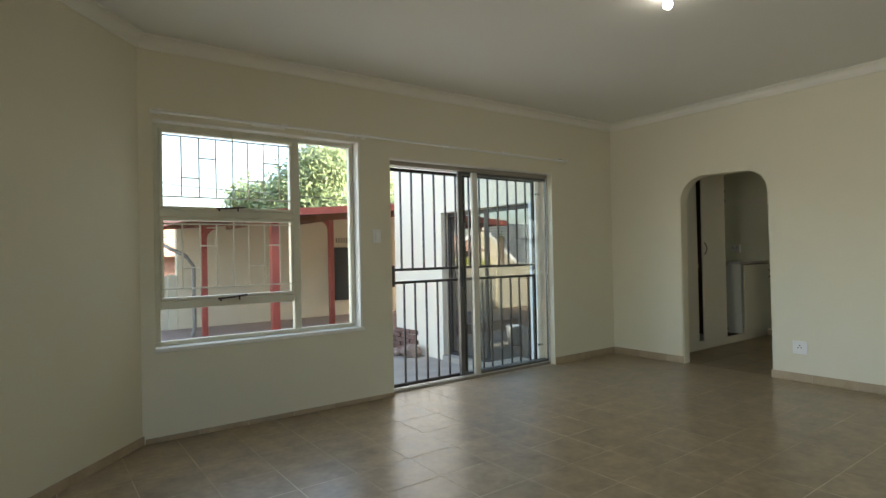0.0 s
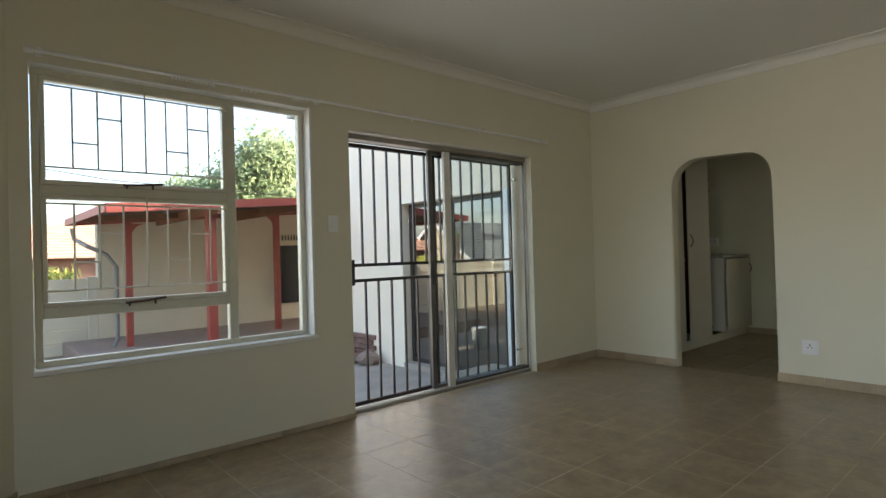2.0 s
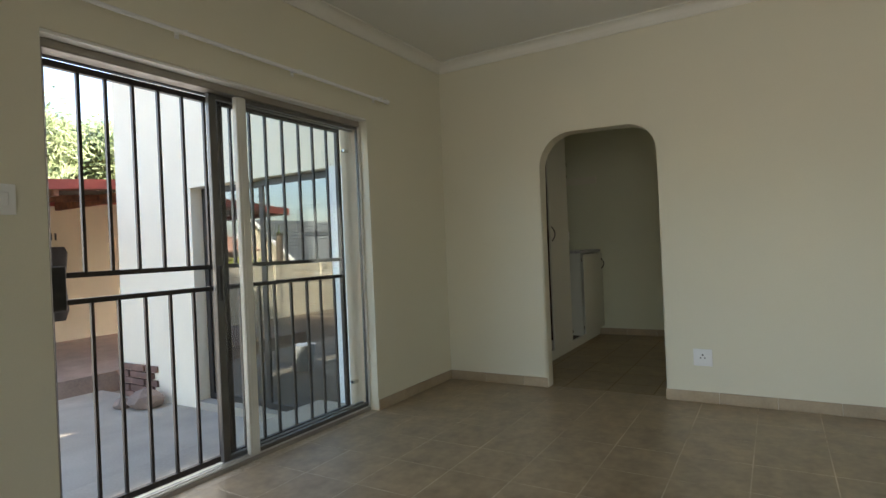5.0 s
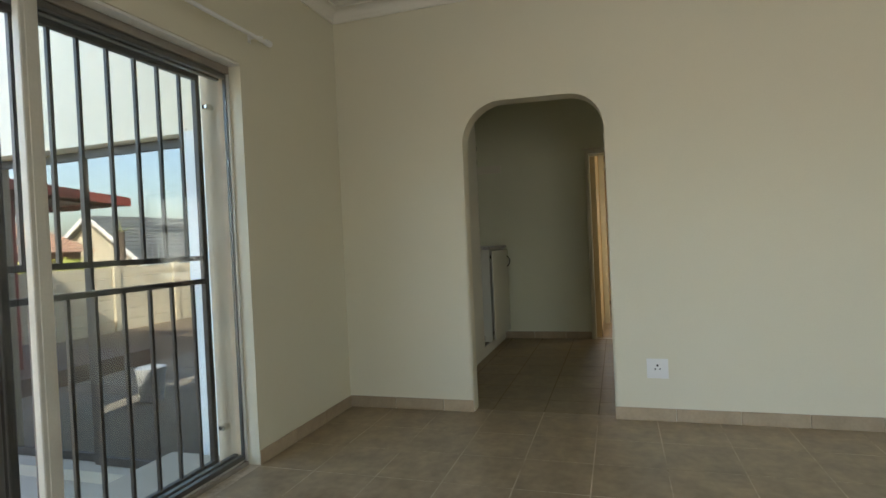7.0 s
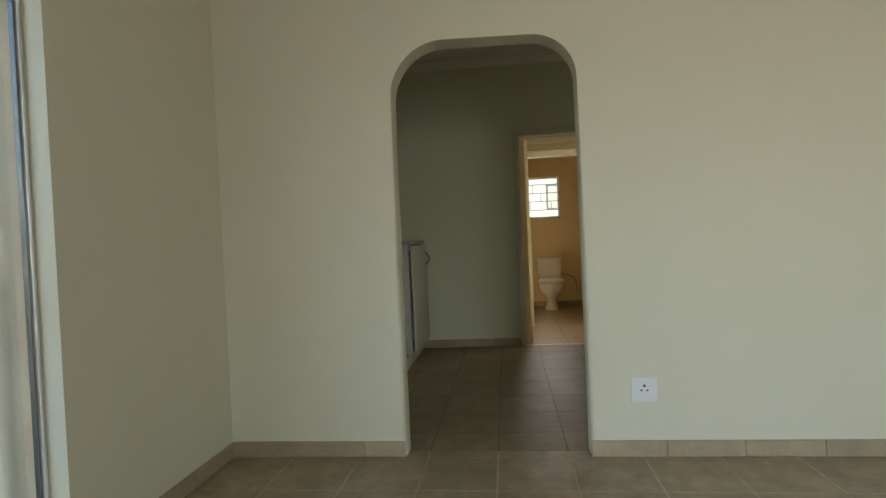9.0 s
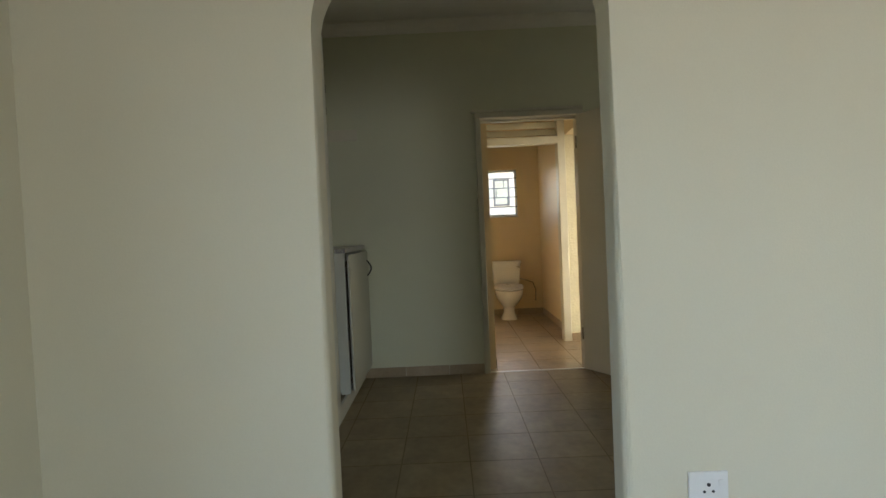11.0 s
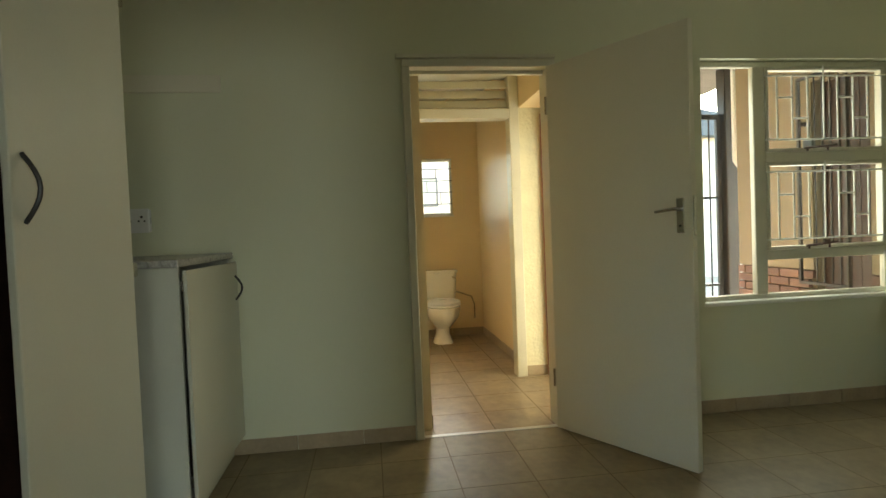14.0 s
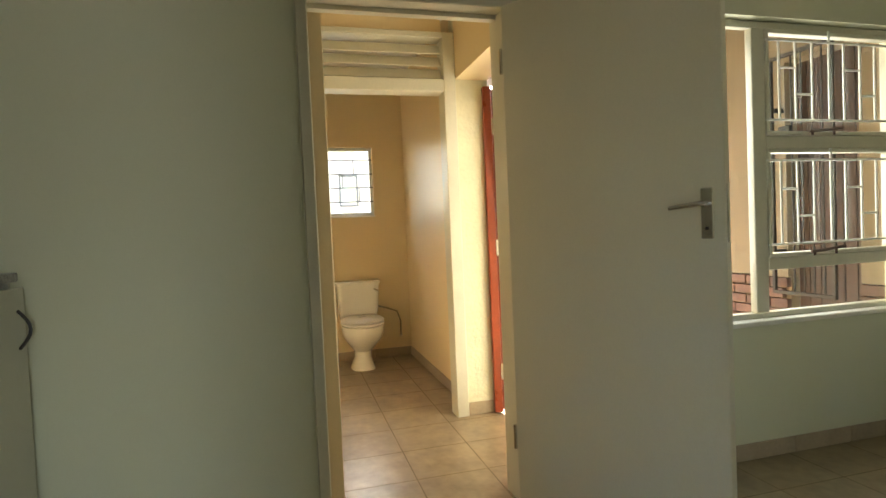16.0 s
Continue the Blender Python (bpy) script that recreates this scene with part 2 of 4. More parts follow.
def structure(name, bm, mat, label, category):
    return tagged(part(name, bm, mat), label, category, kind="structure")


def world_part(name, bm, mat, parent, label="", smooth=False):
    """A part drawn in the world's metres under a thing that stands elsewhere."""
    bmesh.ops.transform(bm, matrix=parent.matrix_basis.inverted() if parent.parent is None else (parent.parent.matrix_basis @ parent.matrix_basis).inverted(), verts=bm.verts)
    return part(name, bm, mat, parent, label, smooth)

# ---- the house's walls ----
YW, XA, KX = 4.77, 6.37, 9.167        # window wall, arch wall, kitchen's far wall
CEIL = 2.87
GROUND = -0.40
SLAB = -0.15                           # top of the carport floor
WOUT = 5.03                            # outside face of the window wall

wb = bmesh.new()
box(wb, 0.9, 1.175, YW, WOUT, -0.2, CEIL)
box(wb, 1.175, 2.82, YW, WOUT, -0.2, 0.645)
box(wb, 1.175, 2.82, YW, WOUT, 2.30, CEIL)
box(wb, 2.82, 3.127, YW, WOUT, -0.2, CEIL)
box(wb, 3.127, 5.28, YW, WOUT, 2.19, CEIL)
box(wb, 3.127, 5.28, YW, WOUT, -0.2, -0.012)
box(wb, 5.28, 6.51, YW, WOUT, -0.2, CEIL)
box(wb, 0.9, 6.51, YW + 0.02, WOUT, GROUND, -0.2)
structure("wall_north", wb, "wall", "cream painted wall with a window and a sliding door", "wall")

# arch wall: one solid with the round-shouldered opening cut out of it
AL, AR, ATOP, RAD = 3.838, 2.916, 2.092, 0.27
arch = [(-2.6, -0.2), (-2.6, CEIL), (YW, CEIL), (YW, -0.2), (AL, -0.2), (AL, ATOP - RAD)]
arch += [(AL - RAD + RAD * math.cos(a), ATOP - RAD + RAD * math.sin(a)) for a in (radians(9 * k) for k in range(1, 11))]
RR = 0.22
arch += [(AR + RR + RR * math.cos(a), ATOP - RR - 0.010 + RR * math.sin(a)) for a in (radians(90 + 9 * k) for k in range(0, 11))]
arch += [(AR, -0.2)]
aw = pr(arch, "x", XA, XA + 0.14, bev=0.032, sel=range(4, len(arch) - 1), seg=5)
structure("wall_east", aw, "wall", "cream painted wall with an arched opening to the kitchen", "wall")

# splayed wall beside the window, rear walls
d = Vector((-0.655, -0.755)).normalized()
p0 = Vector((1.10, YW + 0.02))
p1 = p0 + d * 2.9
nrm = Vector((d.y, -d.x))
if nrm.dot(Vector((-1, 1))) < 0:
    nrm = -nrm
structure("wall_splay", pr([p0[:], p1[:], (p1 + nrm * 0.2)[:], (p0 + nrm * 0.2)[:]], "z", -0.2, CEIL), "wall", "cream painted wall set at a slant", "wall")
XR = p1.x
rb = bmesh.new()
box(rb, XR - 0.2, XR, 2.35, p1.y + 0.1, -0.2, CEIL)
box(rb, XR - 0.2, XR, -0.35, 0.75, -0.2, CEIL)
box(rb, XR - 0.2, XR, -2.8, -2.25, -0.2, CEIL)
for y0, y1 in ((-2.25, -0.35), (0.75, 2.35)):
    box(rb, XR - 0.2, XR, y0, y1, -0.2, 0.5)
    box(rb, XR - 0.2, XR, y0, y1, 2.25, CEIL)
structure("wall_west", rb, "wall", "cream painted wall with two plain window openings", "wall")
structure("wall_south", bx(XR, 6.51, -2.8, -2.6, -0.2, CEIL), "wall", "plain cream painted wall", "wall")

# kitchen walls
DL, DR, DT = 3.174, 2.300, 2.12        # door frame's outer edges
kb = bmesh.new()
box(kb, KX, KX + 0.12, DL - 0.02, YW, -0.2, CEIL)
box(kb, KX, KX + 0.12, DR + 0.02, DL - 0.02, DT - 0.02, CEIL)
box(kb, KX, KX + 0.12, 1.40, DR + 0.02, -0.2, CEIL)
box(kb, KX, KX + 0.12, 0.09, 1.40, -0.2, 0.66)
box(kb, KX, KX + 0.12, 0.09, 1.40, 2.128, CEIL)
box(kb, KX, KX + 0.12, -0.6, 0.09, -0.2, CEIL)
structure("wall_kitchen_east", kb, "kitchen", "pale green painted kitchen wall with a door and a window", "wall")
structure("wall_kitchen_north", bx(6.51, KX + 0.12, YW, WOUT, -0.2, CEIL), "kitchen", "pale green painted kitchen wall", "wall")
structure("wall_kitchen_south", bx(6.51, KX, -0.6, -0.45, -0.2, CEIL), "kitchen", "pale green painted kitchen wall", "wall")

# passage and toilet walls
PX, TX = 10.306, 12.178
pb = bmesh.new()
box(pb, KX + 0.12, PX, 3.07, 3.2, -0.2, 2.6)
box(pb, PX, PX + 0.09, 3.05, 3.75, -0.2, 2.6)
box(pb, PX, PX + 0.09, 2.28, 3.05, 2.38, 2.6)
box(pb, PX + 0.09, TX + 0.12, 3.62, 3.75, -0.2, 2.6)
box(pb, TX, TX + 0.12, 2.0, 2.455, -0.2, 2.6)
box(pb, TX, TX + 0.12, 2.455, 3.0, -0.2, 1.34)
box(pb, TX, TX + 0.12, 2.455, 3.0, 1.97, 2.6)
box(pb, TX, TX + 0.12, 3.0, 3.62, -0.2, 2.6)
box(pb, PX + 0.09, TX, 2.0, 2.16, -0.2, 2.6)
structure("wall_toilet", pb, "warm", "yellow-cream painted walls of the passage and toilet", "wall")
structure("wall_reveal", bx(PX, PX + 0.09, 1.99, 2.2, -0.2, 2.6), "stipple", "stippled cream plaster pier beside the back door", "wall")
sb = bmesh.new()
box(sb, KX + 0.12, PX, 1.99, 2.2, 2.1, 2.6)
box(sb, KX + 0.12, KX + 0.25, 1.99, 2.2, -0.2, 2.1)
structure("wall_back_door", sb, "warm", "yellow-cream wall over the back door", "wall")

structure("ceiling", bx(XR - 0.2, KX + 0.12, -2.8, WOUT, CEIL, CEIL + 0.12), "ceiling", "flat white painted ceiling", "ceiling")
structure("ceiling_passage", bx(KX + 0.125, TX + 0.12, 1.99, 3.75, 2.6, 2.7), "ceiling", "flat cream ceiling of the passage", "ceiling")

# coved cornice along walls
def cornice(name, a, b, inward, c=0.085):
    a, b, n = Vector(a), Vector(b), Vector(inward).normalized()
    bm = bmesh.new()
    prof = [(0, 0), (0, -c), (0.012, -c), (0.018, -c + 0.012)] + [(0.018 + (c - 0.03) * (1 - math.cos(t)), -c + 0.012 + (c - 0.024) * math.sin(t)) for t in (radians(18 * k) for k in range(1, 6))] + [(c, -0.012), (c, 0)]
    rows = [[bm.verts.new((p.x + n.x * u, p.y + n.y * u, CEIL - 0.001 + v)) for u, v in prof] for p in (a, b)]
    k = len(prof)
    for i in range(k):
        bm.faces.new((rows[0][i], rows[1][i], rows[1][(i + 1) % k], rows[0][(i + 1) % k]))
    bm.faces.new(rows[0]), bm.faces.new(rows[1][::-1])
    return structure(name, bm, "cornice", "white coved plaster cornice", "cornice")


cornice("trim", (1.06, YW), (XA, YW), (0, -1))
cornice("trim", (XA, -2.6), (XA, YW), (-1, 0))
cornice("trim", p0[:], p1[:], (-nrm.x, -nrm.y))
cornice("trim", (KX, -0.45), (KX, YW), (-1, 0))

# ---- floors ----
TILE, JOINT = 0.361, 0.006


def tile_mesh(w, h, mat, t=0.009, ch=0.0008):
    bm = bmesh.new()
    rings = [[(-w, -h), (w, -h), (w, h), (-w, h)], [(-w + ch, -h + ch), (w - ch, -h + ch), (w - ch, h - ch), (-w + ch, h - ch)]]
    v = [[bm.verts.new((x, y, z)) for x, y in r] for r, z in ((rings[0], -t), (rings[0], -ch * 0.5), (rings[1], 0))]
    for p, q in zip(v, v[1:]):
        for i in range(4):
            bm.faces.new((p[i], p[(i + 1) % 4], q[(i + 1) % 4], q[i]))
    bm.faces.new(v[2])
    me = bpy.data.meshes.new("tile")
    bm.to_mesh(me)
    bm.free()
    me.materials.append(M[mat])
    return me


TILE_MESHES = {}


def lay_tiles(parent, x0, x1, y0, y1, ox, oy, sx, sy, keep=None, clip=None, mat="tile"):
    """Tiles on a grid that starts at ox, oy, cut at the room's edges: each an object, those outside keep joined."""
    rest = bmesh.new()
    for i in range(math.floor((x0 - ox) / sx), math.ceil((x1 - ox) / sx)):
        for j in range(math.floor((y0 - oy) / sy), math.ceil((y1 - oy) / sy)):
            a, b = max(x0, ox + i * sx) + JOINT / 2, min(x1, ox + (i + 1) * sx) - JOINT / 2
            c, e = max(y0, oy + j * sy) + JOINT / 2, min(y1, oy + (j + 1) * sy) - JOINT / 2
            if b - a < 0.01 or e - c < 0.01 or (clip and not clip((a + b) / 2, (c + e) / 2)):
                continue
            if keep and not keep((a + b) / 2, (c + e) / 2):
                box(rest, a, b, c, e, -0.009, 0)
                continue
            key = (round((b - a) / 2, 4), round((e - c) / 2, 4), mat)
            if key not in TILE_MESHES:
                TILE_MESHES[key] = tile_mesh(*key)
            ob = new("tile", TILE_MESHES[key])
            ob.parent = parent
            ob.location = ((a + b) / 2, (c + e) / 2, random.uniform(-0.0002, 0.0002))
    if len(rest.verts):
        tagged(part("tile_rest", rest, mat, parent), kind="stuff")
    else:
        rest.free()


floor = structure("floor", bx(XR - 0.2, 6.44, -2.7, YW + 0.1, -0.2, -0.0005), "grout", "beige ceramic tiled floor with pale grout", "floor")
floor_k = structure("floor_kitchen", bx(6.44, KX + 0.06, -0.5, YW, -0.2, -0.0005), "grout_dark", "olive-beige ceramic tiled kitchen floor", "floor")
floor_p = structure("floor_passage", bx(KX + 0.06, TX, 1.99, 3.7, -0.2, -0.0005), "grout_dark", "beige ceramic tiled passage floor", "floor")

# ---- windows, sliding door, gate ----
def bars(parent, rods, r=0.006, mat="frame"):
    for p, q in rods:
        world_part("bar", tb([p, q], r, 8), mat, parent)


def frame_rect(parent, name, plane, at, u0, u1, v0, v1, w, t, mat, label=""):
    """A rectangular frame of four joined rails in the plane x or y = at."""
    bm = bmesh.new()
    for a, b, c, e in ((u0, u1, v0, v0 + w), (u0, u1, v1 - w, v1), (u0, u0 + w, v0 + w, v1 - w), (u1 - w, u1, v0 + w, v1 - w)):
        if plane == "y":
            box(bm, a, b, at - t / 2, at + t / 2, c, e, bev=0.003)
        else:
            box(bm, at - t / 2, at + t / 2, a, b, c, e, bev=0.003)
    return world_part(name, bm, mat, parent, label)


def pane(parent, plane, at, u0, u1, v0, v1, mat="glass"):
    bm = bx(u0, u1, at - 0.002, at + 0.002, v0, v1) if plane == "y" else bx(at - 0.002, at + 0.002, u0, u1, v0, v1)
    ob = world_part("pane", bm, mat, parent)
    ob.visible_shadow = False
    return ob


def stay(parent, at, along):
    """A brown window stay with its peg."""
    a, u = Vector(at), Vector(along)
    bm = tb([a, a + u * 0.10 + Vector((0, 0, 0.006)), a + u * 0.22 + Vector((0, 0, 0.018))], 0.007, 8)
    tube(bm, [a + u * 0.02, a + u * 0.02 - Vector((0, 0, 0.02))], 0.006, 6)
    tube(bm, [a + u * 0.16 + Vector((0, 0, 0.010)), a + u * 0.16 - Vector((0, 0, 0.018))], 0.006, 6)
    world_part("stay", bm, "brown", parent, "brown window stay", True)


def grille(parent, put, us, v0, v1, ext, short, ends, mat="frame"):
    """Burglar bars: two rails, uprights and short cross pieces."""
    rods = [(put(ends[0], v0), put(ends[1], v0)), (put(ends[0], v1), put(ends[1], v1))]
    rods += [(put(u, v0 - (ext[1] if i == 3 else 0)), put(u, v1 + (ext[0] if i == 3 else 0))) for i, u in enumerate(us)]
    rods += [(put(us[i], v0 + f * (v1 - v0)), put(us[i + 1], v0 + f * (v1 - v0))) for i, f in short]
    bars(parent, rods, 0.0055, mat)


win = thing("window_1", "white steel window with burglar bars and brown stays", "window", (2.0, YW + 0.1, 0.655), kind="structure")
WY = YW + 0.115
frame_rect(win, "window_frame", "y", WY, 1.19, 2.795, 0.66, 2.29, 0.035, 0.045, "frame")
for a in ((2.235, 2.295, 0.695, 2.255),):
    world_part("mullion", bx(a[0], a[1], WY - 0.024, WY + 0.024, a[2], a[3], bev=0.004), "frame", win)
for z0, z1 in ((1.605, 1.66), (0.925, 0.985)):
    world_part("transom", bx(1.225, 2.235, WY - 0.0235, WY + 0.0235, z0, z1, bev=0.004), "frame", win)
for z0, z1 in ((1.66, 2.255), (0.985, 1.605)):
    s = frame_rect(win, "sash", "y", WY - 0.006, 1.227, 2.233, z0 + 0.002, z1 - 0.002, 0.024, 0.05, "frame")
    pane(s, "y", WY, 1.249, 2.211, z0 + 0.024, z1 - 0.024)
pane(win, "y", WY, 1.225, 2.235, 0.695, 0.925)
pane(win, "y", WY, 2.295, 2.76, 0.695, 2.255)
world_part("window_sill", bx(1.165, 2.832, YW - 0.014, WY - 0.0225, 0.632, 0.662, bev=0.004), "reveal", win, "white painted plaster sill")
US = (1.375, 1.498, 1.62, 1.746, 1.862, 1.988, 2.115)
SH = ((1, 0.66), (0, 0.32), (5, 0.66), (4, 0.32))
GY = YW + 0.075
grille(win, lambda u, v: (u, GY, v), US, 1.755, 2.205, (0.07, 0), SH, (1.235, 2.24))
grille(win, lambda u, v: (u, GY, v), US, 1.075, 1.555, (0.07, 0), SH, (1.235, 2.24))
stay(win, (1.62, WY - 0.045, 1.675), (1, 0, 0))
stay(win, (1.62, WY - 0.045, 0.985), (1, 0, 0))
rv = bmesh.new()
box(rv, 2.80, 2.8185, YW - 0.003, WY + 0.02, 0.663, 2.2985, bev=0.002)
box(rv, 1.18, 2.80, YW + 0.002, WY - 0.025, 2.291, 2.2985)
world_part("reveal_lining", rv, "reveal", win, "white painted window reveal")

sd = thing("sliding_door", "aluminium framed glass sliding door standing half open", "sliding door", (4.2, YW + 0.12, 0), kind="structure")
fb = bmesh.new()
box(fb, 3.130, 5.278, YW + 0.07, YW + 0.165, 2.135, 2.188, bev=0.004)
box(fb, 3.130, 5.278, YW + 0.07, YW + 0.165, -0.01, 0.022, bev=0.004)
box(fb, 3.130, 3.165, YW + 0.07, YW + 0.165, 0.022, 2.135, bev=0.004)
world_part("frame", fb, "alu_mid", sd, "dull aluminium door frame")
world_part("jamb_channel", bx(5.264, 5.278, YW + 0.07, YW + 0.098, 0.0225, 2.1345, bev=0.003), "alu", sd, "bright aluminium jamb channel")
for y in (YW + 0.085, YW + 0.115):
    world_part("track", bx(3.166, 5.247, y - 0.004, y + 0.004, 0.0225, 0.032), "alu", sd)


fl = bmesh.new()
box(fl, 5.257, 5.2635, YW + 0.080, YW + 0.104, 0.034, 2.132, bev=0.003)
box(fl, 4.232, 5.257, YW + 0.077, YW + 0.107, 0.034, 0.060, bev=0.003)
box(fl, 4.232, 5.257, YW + 0.077, YW + 0.107, 2.106, 2.132, bev=0.003)
fixed = world_part("fixed_leaf", fl, "alu_dark", sd, "aluminium framed fixed glass leaf")
stile = bx(4.160, 4.2315, YW + 0.071, YW + 0.107, 0.034, 2.132, bev=0.004)
box(stile, 4.176, 4.216, YW + 0.066, YW + 0.0705, 0.034, 2.132, bev=0.002)
world_part("stile", stile, "alu_cream", fixed, "pale aluminium stile")
pane(fixed, "y", YW + 0.092, 4.2325, 5.2565, 0.0605, 2.1055)
sl = bmesh.new()
box(sl, 4.015, 4.062, YW + 0.123, YW + 0.153, 0.034, 2.132, bev=0.003)
box(sl, 4.062, 5.262, YW + 0.123, YW + 0.153, 0.034, 0.062, bev=0.003)
box(sl, 4.062, 5.262, YW + 0.123, YW + 0.153, 2.104, 2.132, bev=0.003)
sliding = world_part("sliding_leaf", sl, "alu_dark", sd, "dark aluminium framed sliding leaf")
pane(sliding, "y", YW + 0.138, 4.0625, 5.2615, 0.0625, 2.1035)
world_part("pull_handle", bx(4.027, 4.049, YW + 0.109, YW + 0.1225, 0.95, 1.15, bev=0.004), "black", sliding)
world_part("jamb_plaster", bx(5.2735, 5.2795, YW + 0.0985, WOUT - 0.002, -0.01, 2.186), "tan", sd, "weathered tan plaster jamb")
world_part("head_lining", bx(3.13, 5.278, YW + 0.004, YW + 0.068, 2.175, 2.1885), "reveal", sd)

gate = thing("security_gate", "dark bronze steel security gate with upright bars", "security gate", (4.2, WOUT, -0.1))
GT = 5.0
frame_rect(gate, "gate_frame", "y", GT, 3.20, 4.135, 0.012, 2.135, 0.032, 0.032, "bronze")
frame_rect(gate, "gate_frame", "y", GT, 4.142, 5.215, 0.012, 2.135, 0.032, 0.032, "bronze")
for x0, x1 in ((3.232, 4.103), (4.174, 5.183)):
    for z in (1.145, 1.020):
        world_part("rail", bx(x0, x1, GT - 0.013, GT + 0.013, z - 0.013, z + 0.013, bev=0.002), "bronze", gate)
for xs in ((3.378, 3.506, 3.642, 3.780, 3.920, 4.058), (4.236, 4.382, 4.508, 4.652, 4.80, 4.936, 5.08)):
    for x in xs:
        world_part("upright", bx(x - 0.0075, x + 0.0075, GT - 0.008, GT + 0.008, 1.1575, 2.104), "bronze", gate)
        world_part("upright", bx(x + 0.0145, x + 0.0295, GT - 0.008, GT + 0.008, 0.043, 1.0075), "bronze", gate)
world_part("lock_box", bx(3.185, 3.275, GT - 0.045, GT - 0.0165, 0.985, 1.19, bev=0.005), "black", gate, "black steel lock box")
for z in (0.21, 1.965):
    world_part("hinge_bracket", bx(5.2155, 5.2725, GT - 0.055, GT - 0.02, z - 0.012, z + 0.012, bev=0.003), "chrome", gate)
world_part("top_track", bx(3.135, 4.21, GT - 0.02, GT + 0.02, 2.148, 2.180, bev=0.003), "bronze", gate)

# curtain rail
rod = thing("curtain_rod", "thin white curtain rod with brackets and loose rings", "curtain rod", (3.3, YW - 0.09, 2.33))
RY, RZ = YW - 0.09, 2.33
world_part("pole", tb([(1.17, RY, RZ), (2.9, RY, RZ + 0.004), (5.42, RY, RZ - 0.006)], 0.011, 10), "plastic", rod, smooth=True)
for x in (1.22, 2.13, 2.86, 3.75, 4.54, 5.37):
    bm = tb([(x, YW - 0.001, RZ + 0.02), (x, YW - 0.05, RZ + 0.022), (x, RY, RZ + 0.014)], 0.007, 8)
    box(bm, x - 0.013, x + 0.013, YW - 0.006, YW - 0.001, RZ - 0.005, RZ + 0.045, bev=0.002)
    world_part("bracket", bm, "plastic", rod)
for x in (1.17, 5.42):
    world_part("end_cap", tb([(x - 0.02, RY, RZ - 0.003), (x + 0.02, RY, RZ - 0.003)], 0.017, 10), "plastic", rod)
for x in [1.86 + 0.02 * k for k in range(13)] + [2.28, 2.31, 2.34, 2.37, 2.64, 2.67, 2.70, 2.74, 2.80, 2.83]:
    bm = tb([(x, RY + 0.017 * math.cos(a), RZ - 0.006 + 0.017 * math.sin(a)) for a in (radians(40 * k) for k in range(10))], 0.003, 5)
    world_part("ring", bm, "plastic", rod)


def wall_plate(name, label, cat, at, face, w, h, holes=True, rocker=False):
    """A moulded plate with pin holes or a rocker, on the wall it faces away from."""
    rz = {"-x": -90, "-y": 0}[face]
    t = thing(name, label, cat, at, rz=rz)
    bm = bx(-w / 2, w / 2, -0.010, -0.0005, -h / 2, h / 2, bev=0.003, seg=2)
    part("plate", bm, "plastic", t)
    if holes:
        for cx in ((0,) if w < 0.14 else (-0.035, 0.035)):
            for ux, uz, r in ((-0.0, 0.020, 0.0065), (-0.014, -0.002, 0.005), (0.014, -0.002, 0.005)):
                bm = tb([(cx + ux, -0.0102, uz), (cx + ux, -0.0108, uz)], r, 10)
                part("pin_hole", bm, "black", t)
        part("rocker", bx(0.030 if w < 0.14 else 0.055, 0.046 if w < 0.14 else 0.068, -0.0135, -0.0102, 0.012, 0.036, bev=0.0015), "plastic", t)
    if rocker:
        part("rocker", bx(-0.016, 0.016, -0.0145, -0.0102, -0.028, 0.028, bev=0.002), "plastic", t)
    return t


wall_plate("wall_socket", "white plastic wall socket on a cream wall", "socket", (XA, 2.657, 0.327), "-x", 0.125, 0.122)
wall_plate("light_switch", "white plastic light switch on a cream wall", "switch", (2.972, YW, 1.463), "-y", 0.085, 0.122, holes=False, rocker=True)
deep_socket = wall_plate("wall_socket", "white plastic double wall socket above the worktop", "socket", (KX - 0.034, 4.585, 1.28), "-x", 0.145, 0.125)
back_box = bx(-0.068, 0.068, -0.0003, 0.0335, -0.058, 0.058, bev=0.003)
part("back_box", back_box, "plastic", deep_socket, "white surface-mounted box")

lamp = thing("ceiling_light", "small lit bulb in a white ceiling holder", "ceiling light", (3.66, 2.30, CEIL))
part("rose", tb([(0, 0, -0.0005), (0, 0, -0.012), (0, 0, -0.03)], [0.05, 0.048, 0.025], 20), "plastic", lamp, smooth=True)
part("bulb", tb([(0, 0, -0.0305), (0, 0, -0.045), (0, 0, -0.065), (0, 0, -0.085), (0, 0, -0.095)], [0.014, 0.022, 0.03, 0.024, 0.008], 16), "bulb", lamp, smooth=True)

# ---- kitchen ----
def bow_handle(parent, x, y, z0, z1, mat="black"):
    n = 8
    pts = [(x, y - 0.034 * math.sin(math.pi * k / n), z0 + (z1 - z0) * k / n) for k in range(n + 1)]
    world_part("handle", tb(pts, 0.0055, 8), mat, parent, "dark bow handle", True)


def cup_hinge(parent, x, y, z):
    bm = bx(x - 0.004, x + 0.03, y, y + 0.012, z - 0.022, z + 0.022, bev=0.003)
    box(bm, x + 0.004, x + 0.05, y + 0.012, y + 0.022, z - 0.008, z + 0.008, bev=0.002)
    world_part("hinge", bm, "chrome", parent, "steel cup hinge")


